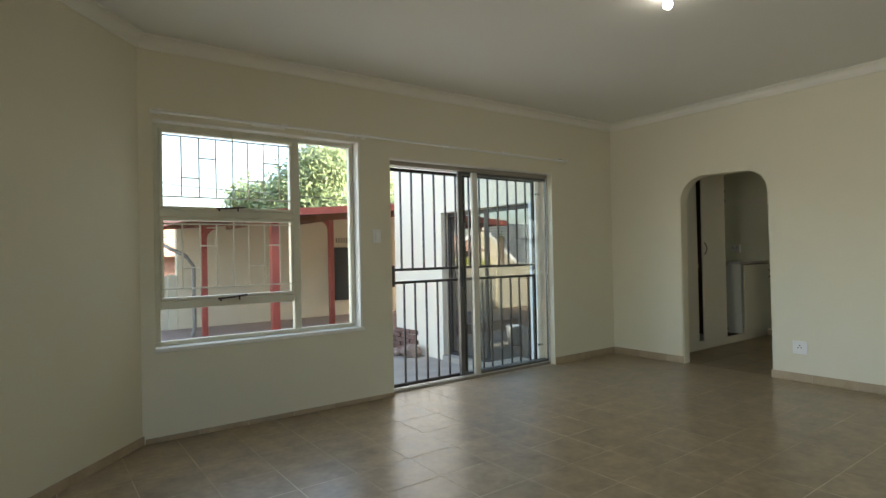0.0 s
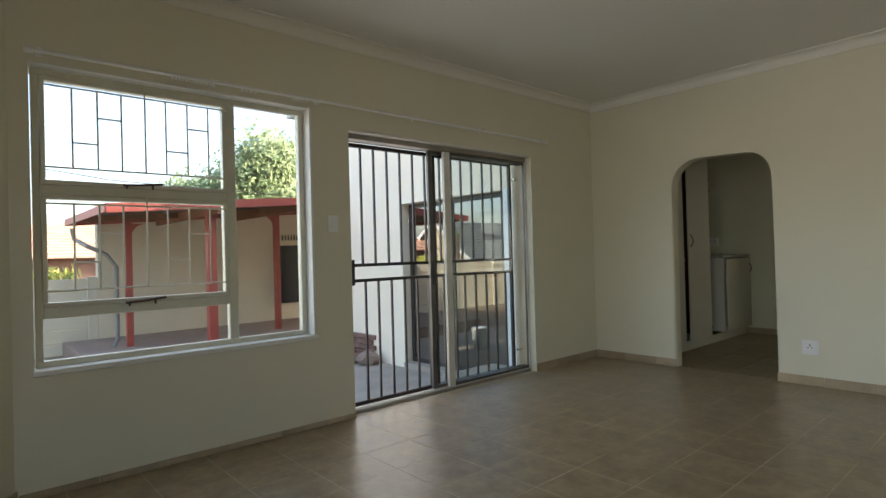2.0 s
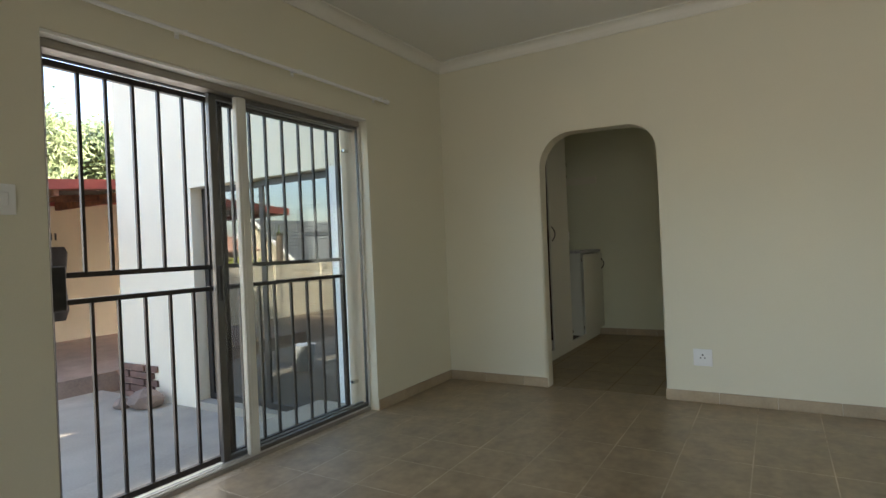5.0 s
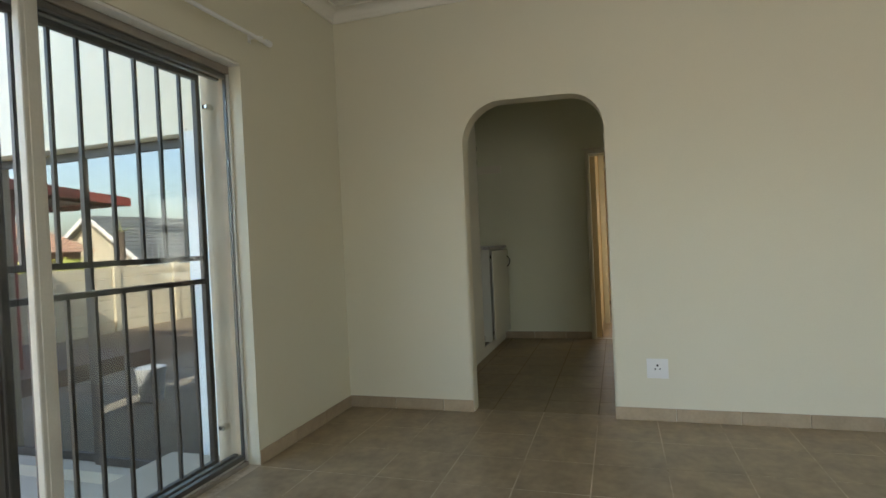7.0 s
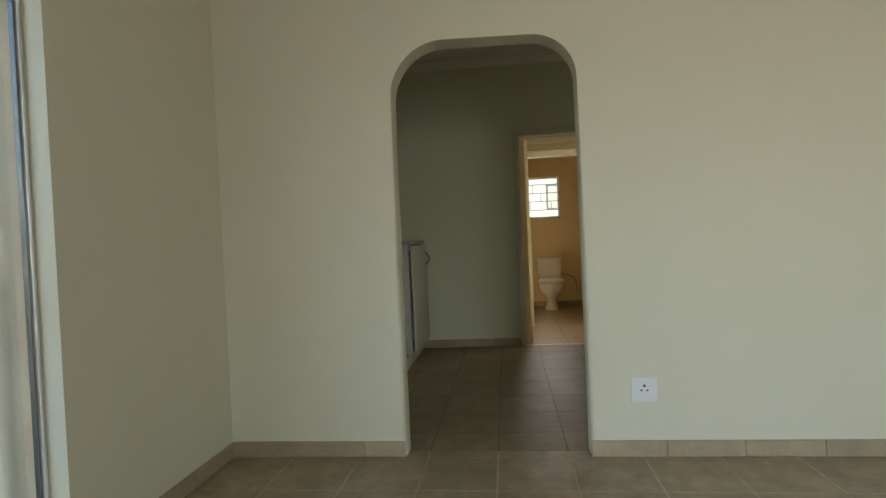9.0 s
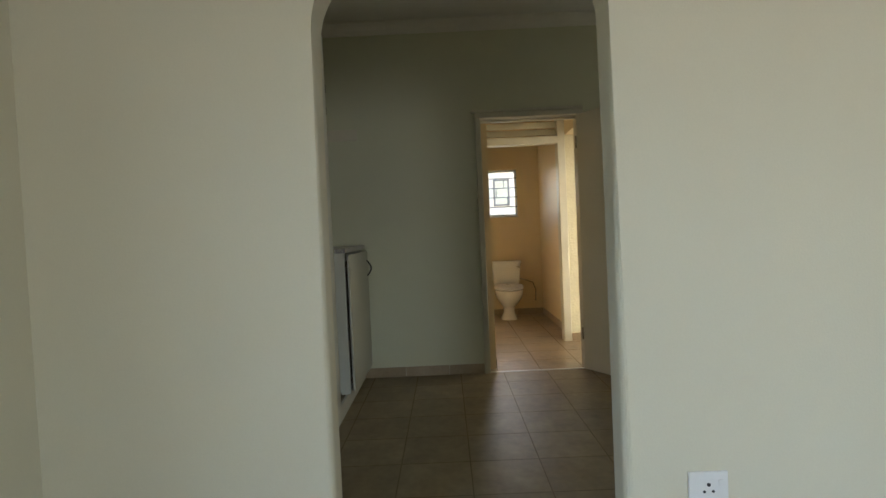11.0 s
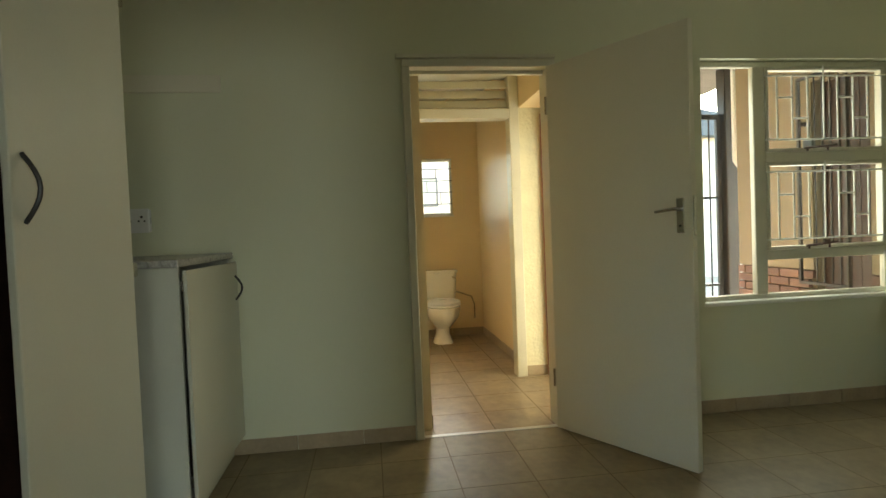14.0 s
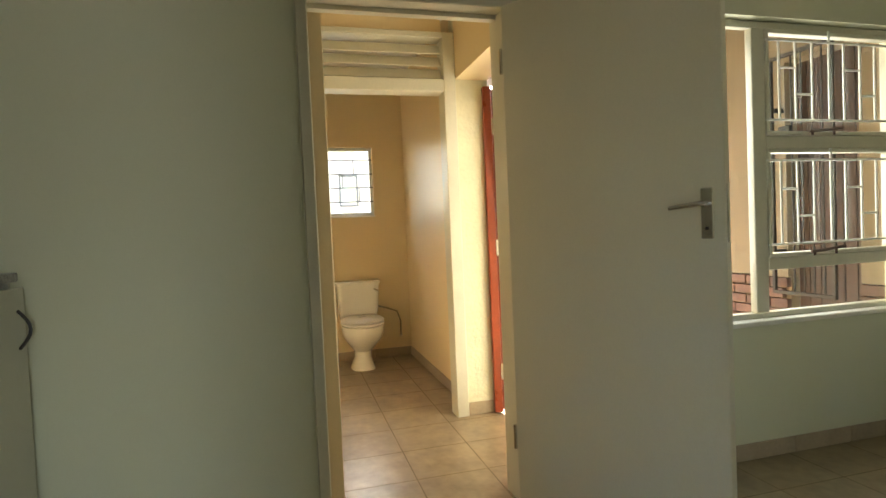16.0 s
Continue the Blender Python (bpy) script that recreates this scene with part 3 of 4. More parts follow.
CY = 4.12
tall = thing("tall_cupboard", "tall white melamine kitchen cupboard with a loose door", "cupboard", (7.25, 4.45, 0))
for nm, a in (("side_panel", (6.53, 6.546, CY + 0.02, YW - 0.003, 0.1, 2.35)), ("side_panel", (7.888, 7.904, CY + 0.02, YW - 0.003, 0.1, 2.35)),
              ("top_panel", (6.546, 7.888, CY + 0.02, YW - 0.003, 2.334, 2.35)), ("bottom_panel", (6.546, 7.888, CY + 0.02, YW - 0.003, 0.1, 0.116)),
              ("back_panel", (6.546, 7.888, YW - 0.012, YW - 0.003, 0.116, 2.334)), ("side_panel", (7.236, 7.252, CY + 0.12, YW - 0.0125, 0.1165, 2.3335))):
    # back and right side are browned to stand for shade inside the cupboard
    world_part(nm, bx(*a), "brown" if nm == "back_panel" or a[0] == 7.888 else "melamine", tall)
world_part("door", bx(6.535, 7.215, CY, CY + 0.017, 0.115, 2.345, bev=0.002), "melamine", tall)
db = world_part("door", bx(7.33, 7.905, CY - 0.004, CY + 0.013, 0.115, 2.345, bev=0.002), "melamine", tall)
bow_handle(db, 7.372, CY - 0.005, 1.215, 1.365)
cup_hinge(tall, 7.2195, CY + 0.003, 1.07)
for z in (2.05, 1.92, 1.08, 0.22):
    cup_hinge(tall, 7.9095, CY - 0.003, z)
world_part("plinth", bx(6.53, 8.374, CY + 0.04, CY + 0.056, 0.002, 0.099), "melamine", tall)

basec = thing("base_cupboard", "white melamine base cupboard with its door ajar", "cupboard", (8.72, 4.45, 0))
for nm, a in (("side_panel", (8.375, 8.391, CY + 0.02, YW - 0.003, 0.1, 1.063)), ("side_panel", (9.146, 9.162, CY + 0.02, YW - 0.003, 0.1, 1.063)),
              ("bottom_panel", (8.391, 9.146, CY + 0.02, YW - 0.003, 0.1, 0.116)), ("back_panel", (8.391, 9.146, YW - 0.012, YW - 0.003, 0.116, 1.063))):
    world_part(nm, bx(*a), "melamine", basec)
bd = bx(0, 0.76, -0.008, 0.008, 0.115, 1.048, bev=0.002)
bmesh.ops.transform(bd, matrix=pose(8.378, CY - 0.003, 0, 0, 0, -1.2), verts=bd.verts)
bdo = world_part("door", bd, "melamine", basec)
bow_handle(bdo, 9.085, CY - 0.027, 0.85, 0.975)
cup_hinge(basec, 8.40, CY + 0.006, 0.985)
cup_hinge(basec, 8.40, CY + 0.006, 0.19)
world_part("plinth", bx(8.376, 9.162, CY + 0.04, CY + 0.056, 0.002, 0.099), "melamine", basec)
wt = thing("worktop", "speckled grey worktop on the base cupboard", "worktop", (8.7, 4.45, 1.065))
world_part("slab", bx(8.30, KX - 0.002, CY - 0.004, YW - 0.003, 1.065, 1.096, bev=0.006, seg=2), "granite", wt)
bat = thing("wall_batten", "flat cream painted batten screwed to the kitchen wall", "batten", (KX, 4.45, 1.96))
world_part("board", bx(KX - 0.014, KX - 0.0005, 4.132, YW - 0.002, 1.945, 2.035, bev=0.002), "door", bat)

rc = thing("base_cupboard", "white base cupboard under a speckled worktop", "cupboard", (8.7, -0.13, 0))
world_part("carcass", bx(7.6, KX - 0.003, -0.447, 0.16, 0.1, 0.90), "melamine", rc)
for x0, x1 in ((7.61, 8.07), (8.08, 8.54), (8.55, 9.14)):
    world_part("door", bx(x0, x1, 0.1605, 0.178, 0.115, 0.895, bev=0.002), "melamine", rc)
world_part("plinth", bx(7.6, KX - 0.003, 0.10, 0.12, 0.002, 0.0995), "melamine", rc)
rw = thing("worktop", "speckled grey worktop along the kitchen wall", "worktop", (8.4, -0.13, 0.9))
world_part("slab", bx(7.58, KX - 0.002, -0.447, 0.20, 0.901, 0.935, bev=0.006, seg=2), "granite", rw)

# kitchen window
kw = thing("window_2", "cream steel kitchen window with burglar bars", "window", (KX + 0.06, 0.79, 0.66), kind="structure")
KW = KX + 0.075
frame_rect(kw, "window_frame", "x", KW, 0.092, 1.398, 0.662, 2.126, 0.034, 0.04, "frame")
world_part("mullion", bx(KW - 0.022, KW + 0.022, 0.945, 1.022, 0.696, 2.092, bev=0.004), "frame", kw)
for z0, z1 in ((1.507, 1.570), (0.905, 0.965)):
    world_part("transom", bx(KW - 0.0215, KW + 0.0215, 0.126, 0.945, z0, z1, bev=0.004), "frame", kw)
for z0, z1 in ((1.570, 2.092), (0.965, 1.507)):
    ks = frame_rect(kw, "sash", "x", KW - 0.006, 0.128, 0.943, z0 + 0.002, z1 - 0.002, 0.02, 0.046, "frame")
    pane(ks, "x", KW, 0.146, 0.925, z0 + 0.02, z1 - 0.02)
pane(kw, "x", KW, 0.126, 0.945, 0.696, 0.905)
pane(kw, "x", KW, 1.022, 1.364, 0.696, 2.092)
world_part("window_sill", bx(KX - 0.012, KW - 0.0205, 0.082, 1.408, 0.645, 0.669, bev=0.004), "reveal", kw, "white painted sill")
KUS = (0.873, 0.770, 0.665, 0.555, 0.458, 0.350, 0.250, 0.150)
KSH = ((0, 0.66), (1, 0.33), (4, 0.66), (5, 0.33))
KY = KW - 0.035
grille(kw, lambda u, v: (KY, u, v), KUS, 1.645, 2.035, (0.06, 0), KSH, (0.955, 0.115), "whiteframe")
grille(kw, lambda u, v: (KY, u, v), KUS, 1.030, 1.447, (0.06, 0), KSH, (0.955, 0.115), "whiteframe")
stay(kw, (KW - 0.045, 0.70, 1.590), (0, -1, 0))
stay(kw, (KW - 0.045, 0.70, 0.985), (0, -1, 0))

# door frame and open door leaf
df = thing("door_frame", "cream painted steel door frame", "door frame", (KX, 2.74, 0), kind="structure")
fb = bmesh.new()
for y0, y1 in ((DR, DR + 0.045), (DL - 0.045, DL)):
    box(fb, KX - 0.022, KX + 0.14, y0, y1, -0.01, DT - 0.045, bev=0.004)
box(fb, KX - 0.022, KX + 0.14, DR, DL, DT - 0.045, DT, bev=0.004)
world_part("steel_frame", fb, "frame", df)
world_part("lintel_board", bx(KX - 0.034, KX - 0.0005, DR, DL + 0.03, DT + 0.0005, DT + 0.022, bev=0.003), "frame", df)
world_part("stop", bx(KX + 0.06, KX + 0.10, DR + 0.0455, DL - 0.0455, DT - 0.063, DT - 0.0455), "frame", df)
dl = thing("door_1", "cream painted flush door standing open into the kitchen", "door", (KX - 0.028, DR + 0.045, 0), kind="structure", rz=math.degrees(math.atan2(1.918 - 2.335, 8.432 - 9.16)))
part("leaf", bx(0.0, 0.838, -0.02, 0.02, 0.012, 2.07, bev=0.003), "door", dl)
for sy in (-1, 1):
    y0, y1 = sorted((sy * 0.0205, sy * 0.028))
    hp = part("handle_plate", bx(0.765, 0.803, y0, y1, 1.112, 1.272, bev=0.003), "chrome", dl)
    h = tb([(0.784, sy * 0.0285, 1.222), (0.784, sy * 0.058, 1.222), (0.77, sy * 0.062, 1.222), (0.68, sy * 0.062, 1.212)], [0.009, 0.009, 0.009, 0.007], 10)
    part("lever", h, "chrome", hp, smooth=True)
    part("keyhole", tb([(0.784, sy * 0.0281, 1.145), (0.784, sy * 0.0288, 1.145)], 0.006, 8), "black", hp)
part("lock_face", bx(0.8381, 0.8405, -0.011, 0.011, 1.10, 1.28), "chrome", dl)
for z in (0.25, 1.80):
    part("hinge", tb([(-0.006, -0.022, z), (-0.006, -0.022, z + 0.10)], 0.007, 8), "chrome", dl)

# passage and toilet
th = thing("threshold_strip", "thin metal strip across the doorway floor", "threshold", (KX + 0.02, 2.74, 0))
world_part("strip", bx(KX - 0.005, KX + 0.03, DR + 0.046, DL - 0.046, 0.0006, 0.004), "alu", th)
tf = thing("toilet_door_frame", "cream steel frame with louvred vent above", "door frame", (PX, 2.63, 0), kind="structure")
fb = bmesh.new()
box(fb, PX - 0.02, PX + 0.11, 2.995, 3.062, -0.01, 2.38, bev=0.004)
box(fb, PX - 0.02, PX + 0.11, 2.202, 2.278, -0.01, 2.38, bev=0.004)
box(fb, PX - 0.02, PX + 0.11, 2.278, 2.995, 2.345, 2.38, bev=0.004)
box(fb, PX - 0.02, PX + 0.11, 2.278, 2.995, 2.02, 2.095, bev=0.004)
world_part("steel_frame", fb, "frame", tf)
for k in range(3):
    z = 2.122 + 0.075 * k
    sl = bx(-0.004, 0.004, 2.279, 2.994, -0.038, 0.038, bev=0.001)
    bmesh.ops.transform(sl, matrix=pose(PX + 0.05, 0, z + 0.02, 0, 32, 0), verts=sl.verts)
    world_part("louvre", sl, "frame", tf)

tw = thing("window_3", "small white steel toilet window with bars", "window", (TX + 0.05, 2.71, 1.34), kind="structure")
frame_rect(tw, "window_frame", "x", TX + 0.05, 2.457, 2.998, 1.342, 1.968, 0.028, 0.04, "whiteframe")
pane(tw, "x", TX + 0.05, 2.485, 2.97, 1.37, 1.94)
for z in (1.469, 1.600, 1.725, 1.856):
    world_part("bar", tb([(TX + 0.02, 2.46, z), (TX + 0.02, 2.99, z)], 0.0055, 6), "alu_dark", tw)
for y, z0, z1 in ((2.632, 1.725, 1.856), (2.735, 1.600, 1.725), (2.585, 1.469, 1.600), (2.86, 1.725, 1.856), (2.90, 1.469, 1.600)):
    world_part("bar", tb([(TX + 0.02, y, z0), (TX + 0.02, y, z1)], 0.005, 6), "alu_dark", tw)
world_part("window_sill", bx(TX - 0.01, TX + 0.03, 2.45, 3.005, 1.325, 1.343, bev=0.003), "reveal", tw)

toilet = thing("toilet", "white ceramic close-coupled toilet with its lid down", "toilet", (11.86, 2.665, 0))
def loft(rings, n=28):
    bm = bmesh.new()
    rows = []
    for cx, cy, rx, ry, z, e in rings:
        row = []
        for k in range(n):
            a = 2 * math.pi * k / n
            c, s = math.cos(a), math.sin(a)
            row.append(bm.verts.new((cx + rx * math.copysign(abs(c) ** e, c), cy + ry * math.copysign(abs(s) ** e, s), z)))
        rows.append(row)
    for u, v in zip(rows, rows[1:]):
        for k in range(n):
            bm.faces.new((u[k], u[(k + 1) % n], v[(k + 1) % n], v[k]))
    bm.faces.new(rows[0][::-1]), bm.faces.new(rows[-1])
    return bm
part("bowl", loft([(0.02, 0, 0.17, 0.105, 0.001, 0.7), (0.02, 0, 0.165, 0.095, 0.03, 0.8), (0.0, 0, 0.125, 0.072, 0.10, 0.9), (-0.01, 0, 0.125, 0.078, 0.16, 1), (-0.05, 0, 0.175, 0.122, 0.22, 1), (-0.075, 0, 0.225, 0.162, 0.28, 1), (-0.08, 0, 0.247, 0.180, 0.34, 1), (-0.08, 0, 0.25, 0.183, 0.388, 1), (-0.08, 0, 0.235, 0.168, 0.396, 1)]), "ceramic", toilet, smooth=True)
seat = part("seat", loft([(-0.08, 0, 0.225, 0.158, 0.3965, 1), (-0.08, 0, 0.246, 0.178, 0.402, 1), (-0.08, 0, 0.256, 0.188, 0.408, 1), (-0.08, 0, 0.250, 0.184, 0.419, 1), (-0.08, 0, 0.228, 0.162, 0.422, 1)]), "plastic", toilet, smooth=True)
part("lid", loft([(-0.075, 0, 0.225, 0.16, 0.4225, 1), (-0.075, 0, 0.25, 0.184, 0.428, 1), (-0.075, 0, 0.254, 0.187, 0.433, 1), (-0.075, 0, 0.235, 0.172, 0.446, 1), (-0.075, 0, 0.1, 0.08, 0.452, 1)]), "plastic", seat, smooth=True)
cis = part("cistern", loft([(0.22, 0, 0.085, 0.165, 0.40, 0.35), (0.22, 0, 0.092, 0.18, 0.5, 0.3), (0.22, 0, 0.095, 0.195, 0.715, 0.3)]), "ceramic", toilet, smooth=True)
part("cistern_lid", loft([(0.218, 0, 0.101, 0.205, 0.716, 0.25), (0.218, 0, 0.102, 0.207, 0.735, 0.25), (0.218, 0, 0.09, 0.195, 0.748, 0.25)]), "ceramic", cis, smooth=True)
part("flush_lever", tb([(0.122, -0.14, 0.67), (0.105, -0.14, 0.67), (0.103, -0.175, 0.655)], 0.007, 8), "chrome", cis)
part("water_hose", tb([(0.22, -0.19, 0.5), (0.2, -0.26, 0.48), (0.22, -0.36, 0.44), (0.27, -0.4, 0.34), (0.28, -0.4, 0.2)], 0.008, 8), "chrome", toilet, smooth=True)
part("stop_valve", tb([(0.28, -0.4, 0.2), (0.31, -0.4, 0.19)], 0.014, 8), "chrome", toilet)

# back door, mahogany, opened outwards
bk = thing("door_2", "varnished red mahogany back door standing open", "door", (PX - 0.02, 2.014, 0), kind="structure", rz=-101)
part("frame_post", bx(-0.02, 0.03, -0.035, 0.035, 0.01, 2.05, bev=0.003), "mahogany", bk)
for x0, x1, z0, z1 in ((0.035, 0.14, 0.02, 2.03), (0.70, 0.81, 0.02, 2.03), (0.14, 0.70, 0.02, 0.24), (0.14, 0.70, 1.92, 2.03), (0.14, 0.70, 0.95, 1.08)):
    part("rail", bx(x0, x1, -0.02, 0.02, z0, z1, bev=0.004), "mahogany", bk)
for z0, z1 in ((0.24, 0.95), (1.08, 1.92)):
    part("panel", bx(0.14, 0.70, -0.010, 0.010, z0, z1), "mahogany", bk)
for z in (0.22, 1.0, 1.75):
    part("hinge", bx(0.026, 0.040, -0.041, -0.0355, z, z + 0.1), "chrome", bk, "brass hinge")

# ---- outside: yard, wing, carport ----
structure("ground", bx(-300, 300, -300, 400, GROUND - 0.4, GROUND), "earth", "dry earth ground", "ground")
structure("carport_floor", bx(2.3, 14, 9.25, 12.9, GROUND, SLAB), "paving", "dusty red brick paving under the carport", "pavement")
structure("yard_floor", bx(-2, 5.6, 5.06, 9.25, GROUND + 0.002, GROUND + 0.05), "concrete", "dusty concrete yard floor", "pavement")
structure("door_step", bx(3.0, 5.42, WOUT + 0.004, 5.5, GROUND + 0.051, -0.03), "concrete", "concrete step outside the sliding door", "step")

WX = 5.57
wing = thing("house_wing", "pale plastered wing of the house with a tinted sliding door", "house wing", (WX, 7, GROUND), kind="structure")
wbm = bmesh.new()
box(wbm, WX, WX + 0.25, 5.06, 5.42, GROUND, 4.0)
box(wbm, WX, WX + 0.25, 5.42, 7.33, 1.95, 4.0)
box(wbm, WX, WX + 0.25, 7.33, 8.7, GROUND, 4.0)
# unseen 4 m height and run to x=14.5 are added to shade the carport
box(wbm, WX + 0.25, 14.5, 8.45, 8.7, GROUND, 4.0)
box(wbm, WX + 0.25, 14.5, 5.06, 8.45, 3.8, 4.0)
box(wbm, WX + 0.25, 9.5, 5.42, 8.45, GROUND, GROUND + 0.02)
box(wbm, 9.4, 9.6, 5.06, 8.45, GROUND, 3.8)
world_part("wall", wbm, "wing", wing)
# white paint on this strip stands for sun on the wall's near end
world_part("sunlit_strip", bx(WX - 0.035, WX - 0.0005, 5.06, 5.40, GROUND, 1.93), "whitewash", wing, "white strip standing for sunlit wall")
world_part("lintel", bx(WX - 0.012, WX + 0.12, 5.40, 7.36, 1.925, 1.955), "wing", wing)
for i, (y0, y1) in enumerate(((5.44, 6.40), (6.34, 7.31))):
    wl = frame_rect(wing, "door_leaf", "x", WX + 0.09 + 0.04 * i, y0, y1, -0.27, 1.92, 0.06, 0.03, "bronze")
    pane(wl, "x", WX + 0.09 + 0.04 * i, y0 + 0.06, y1 - 0.06, -0.21, 1.86, "tinted")
world_part("door_sill", bx(WX - 0.02, WX + 0.2, 5.42, 7.33, GROUND, -0.272), "concrete", wing)
for k in range(3):
    for j in range(5):
        y = 8.02 + 0.225 * k + 0.07 * (j % 2)
        world_part("brick", bx(WX - 0.03 - 0.012 * ((j + k) % 2), WX - 0.001, y, y + 0.215, GROUND + 0.055 + 0.078 * j, GROUND + 0.123 + 0.078 * j, bev=0.003), "brick", wing)
eave = thing("roof_gutter", "white gutter end on the house eave", "gutter", (2.9, 5.2, 2.3))
world_part("trough", pr([(5.06, 2.30), (5.06, 2.42), (5.075, 2.42), (5.075, 2.315), (5.15, 2.315), (5.15, 2.42), (5.165, 2.42), (5.165, 2.30)], "x", 2.82, 3.12), "whitewash", eave)

roof = thing("house_roof", "unseen grey roof slab over the house, overhanging to block sun", "roof", (4, 2, 2.99), kind="structure")
# unseen slab; overhang to x=11.7 added to keep sun off the kitchen floor
world_part("slab", bx(XR - 0.5, 11.7, -3.2, 5.3, 2.992, 3.12), "greyroof", roof)
world_part("slab", bx(11.701, 12.6, 1.85, 5.3, 2.992, 3.12), "greyroof", roof)

carport = thing("carport", "red painted steel carport with a rusty zinc roof", "carport", (4.5, 10, GROUND))
def post(x, y, top, w=0.05):
    world_part("post", bx(x - w, x + w, y - w, y + w, SLAB + 0.001, top, bev=0.004), "red", carport)
post(3.85, 9.9, 1.98, 0.065)
post(3.04, 11.4, 1.88)
post(5.61, 11.4, 2.06)
post(8.4, 9.9, 2.3, 0.065)
post(11.9, 9.9, 2.5, 0.065)
def slope(x, y0=0):
    return 2.0 + 0.0725 * (x - 2.38)
def beam(name, xa, ya, xb, yb, drop, h, w, mat="red"):
    bm = bmesh.new()
    dx, dy = xb - xa, yb - ya
    L = math.hypot(dx, dy)
    nx, ny = -dy / L * w / 2, dx / L * w / 2
    vs = []
    for x, y in ((xa, ya), (xb, yb)):
        zt = slope(x) - drop
        vs += [[bm.verts.new((x + s * nx, y + s * ny, z)) for s, z in ((-1, zt - h), (1, zt - h), (1, zt), (-1, zt))]]
    for i in range(4):
        bm.faces.new((vs[0][i], vs[0][(i + 1) % 4], vs[1][(i + 1) % 4], vs[1][i]))
    bm.faces.new(vs[0][::-1]), bm.faces.new(vs[1])
    world_part(name, bm, mat, carport)
# roof is drawn on past x=9.4, unseen, to keep sun off the back wall
beam("fascia", 2.38, 9.45, 12.1, 9.45, 0.0, 0.12, 0.03)
beam("fascia", 2.38, 9.45, 2.38, 12.87, 0.0, 0.11, 0.03)
beam("fascia", 2.38, 12.86, 12.1, 12.86, 0.0, 0.11, 0.03)
beam("beam", 2.42, 9.9, 12.0, 9.9, 0.04, 0.06, 0.06, "rust")
beam("beam", 2.42, 11.4, 12.0, 11.4, 0.04, 0.10, 0.06, "rust")
for x in (3.85, 5.3, 6.8, 8.4, 10.4):
    beam("rafter", x, 9.48, x, 12.8, 0.045, 0.15, 0.06, "rust")
zb = bmesh.new()
n = 130
for k in range(n):
    xa, xb = 2.40 + k * 0.0744, 2.40 + (k + 1) * 0.0744
    za, zc = slope(xa) - 0.035 + 0.014 * (k % 2), slope(xb) - 0.035 + 0.014 * ((k + 1) % 2)
    q = [zb.verts.new(v) for v in ((xa, 9.47, za), (xb, 9.47, zc), (xb, 12.84, zc), (xa, 12.84, za))]
    zb.faces.new(q)
zbo = world_part("roof_sheet", zb, "zinc", carport)
def gusset(x, y, top, d, r=0.26):
    """A curved corner plate between a post and its beam."""
    pts = [(x + d * 0.051, top), (x + d * 0.051, top - r)] + [(x + d * (0.051 + r * (1 - math.cos(t))), top - r + r * math.sin(t)) for t in (radians(18 * k) for k in range(1, 5))] + [(x + d * (0.051 + r), top)]
    world_part("gusset", pr(pts, "y", y - 0.012, y + 0.012), "red", carport)


gusset(3.04, 11.4, 1.86, 1, 0.22)
gusset(5.61, 11.4, 2.05, -1, 0.24)

dp = thing("downpipe", "grey weathered downpipe bent under the carport gutter", "downpipe", (2.85, 11.5, GROUND))
world_part("pipe", tb([(2.42, 12.5, 1.83), (2.45, 12.5, 1.65), (2.51, 11.6, 1.49), (2.74, 11.5, 1.36), (2.88, 11.5, 1.16), (2.88, 11.5, -0.03), (2.82, 11.5, -0.14)], 0.035, 10), "pipe", dp, smooth=True)

structure("wall_yard", bx(2.86, 20, 12.9, 13.1, GROUND, 2.3), "plaster", "cream plastered boundary wall behind the carport", "wall")
low = bmesh.new()
for k in range(6):
    for j in range(9):
        box(low, -11.9 + 1.64 * j, -10.32 + 1.64 * j, 13.0, 13.05, GROUND + 0.226 * k, GROUND + 0.220 + 0.226 * k, bev=0.006)
for j in range(10):
    box(low, -12.0 + 1.64 * j - 0.06, -12.0 + 1.64 * j + 0.10, 12.94, 13.08, GROUND, 0.98, bev=0.01)
structure("wall_low", low, "precast", "cream precast panel wall", "wall")
cover = thing("hanging_cover", "black canvas cover hanging on the carport wall", "cover", (5.9, 12.8, 0.2))
world_part("sheet", loft([(6.62, 12.82, 0.25, 0.05, 0.22, 0.5), (6.62, 12.8, 0.30, 0.07, 0.4, 0.5), (6.6, 12.81, 0.29, 0.06, 0.9, 0.5), (6.62, 12.8, 0.31, 0.07, 1.4, 0.5), (6.62, 12.83, 0.28, 0.05, 1.5, 0.5)]), "canvas", cover, smooth=True)


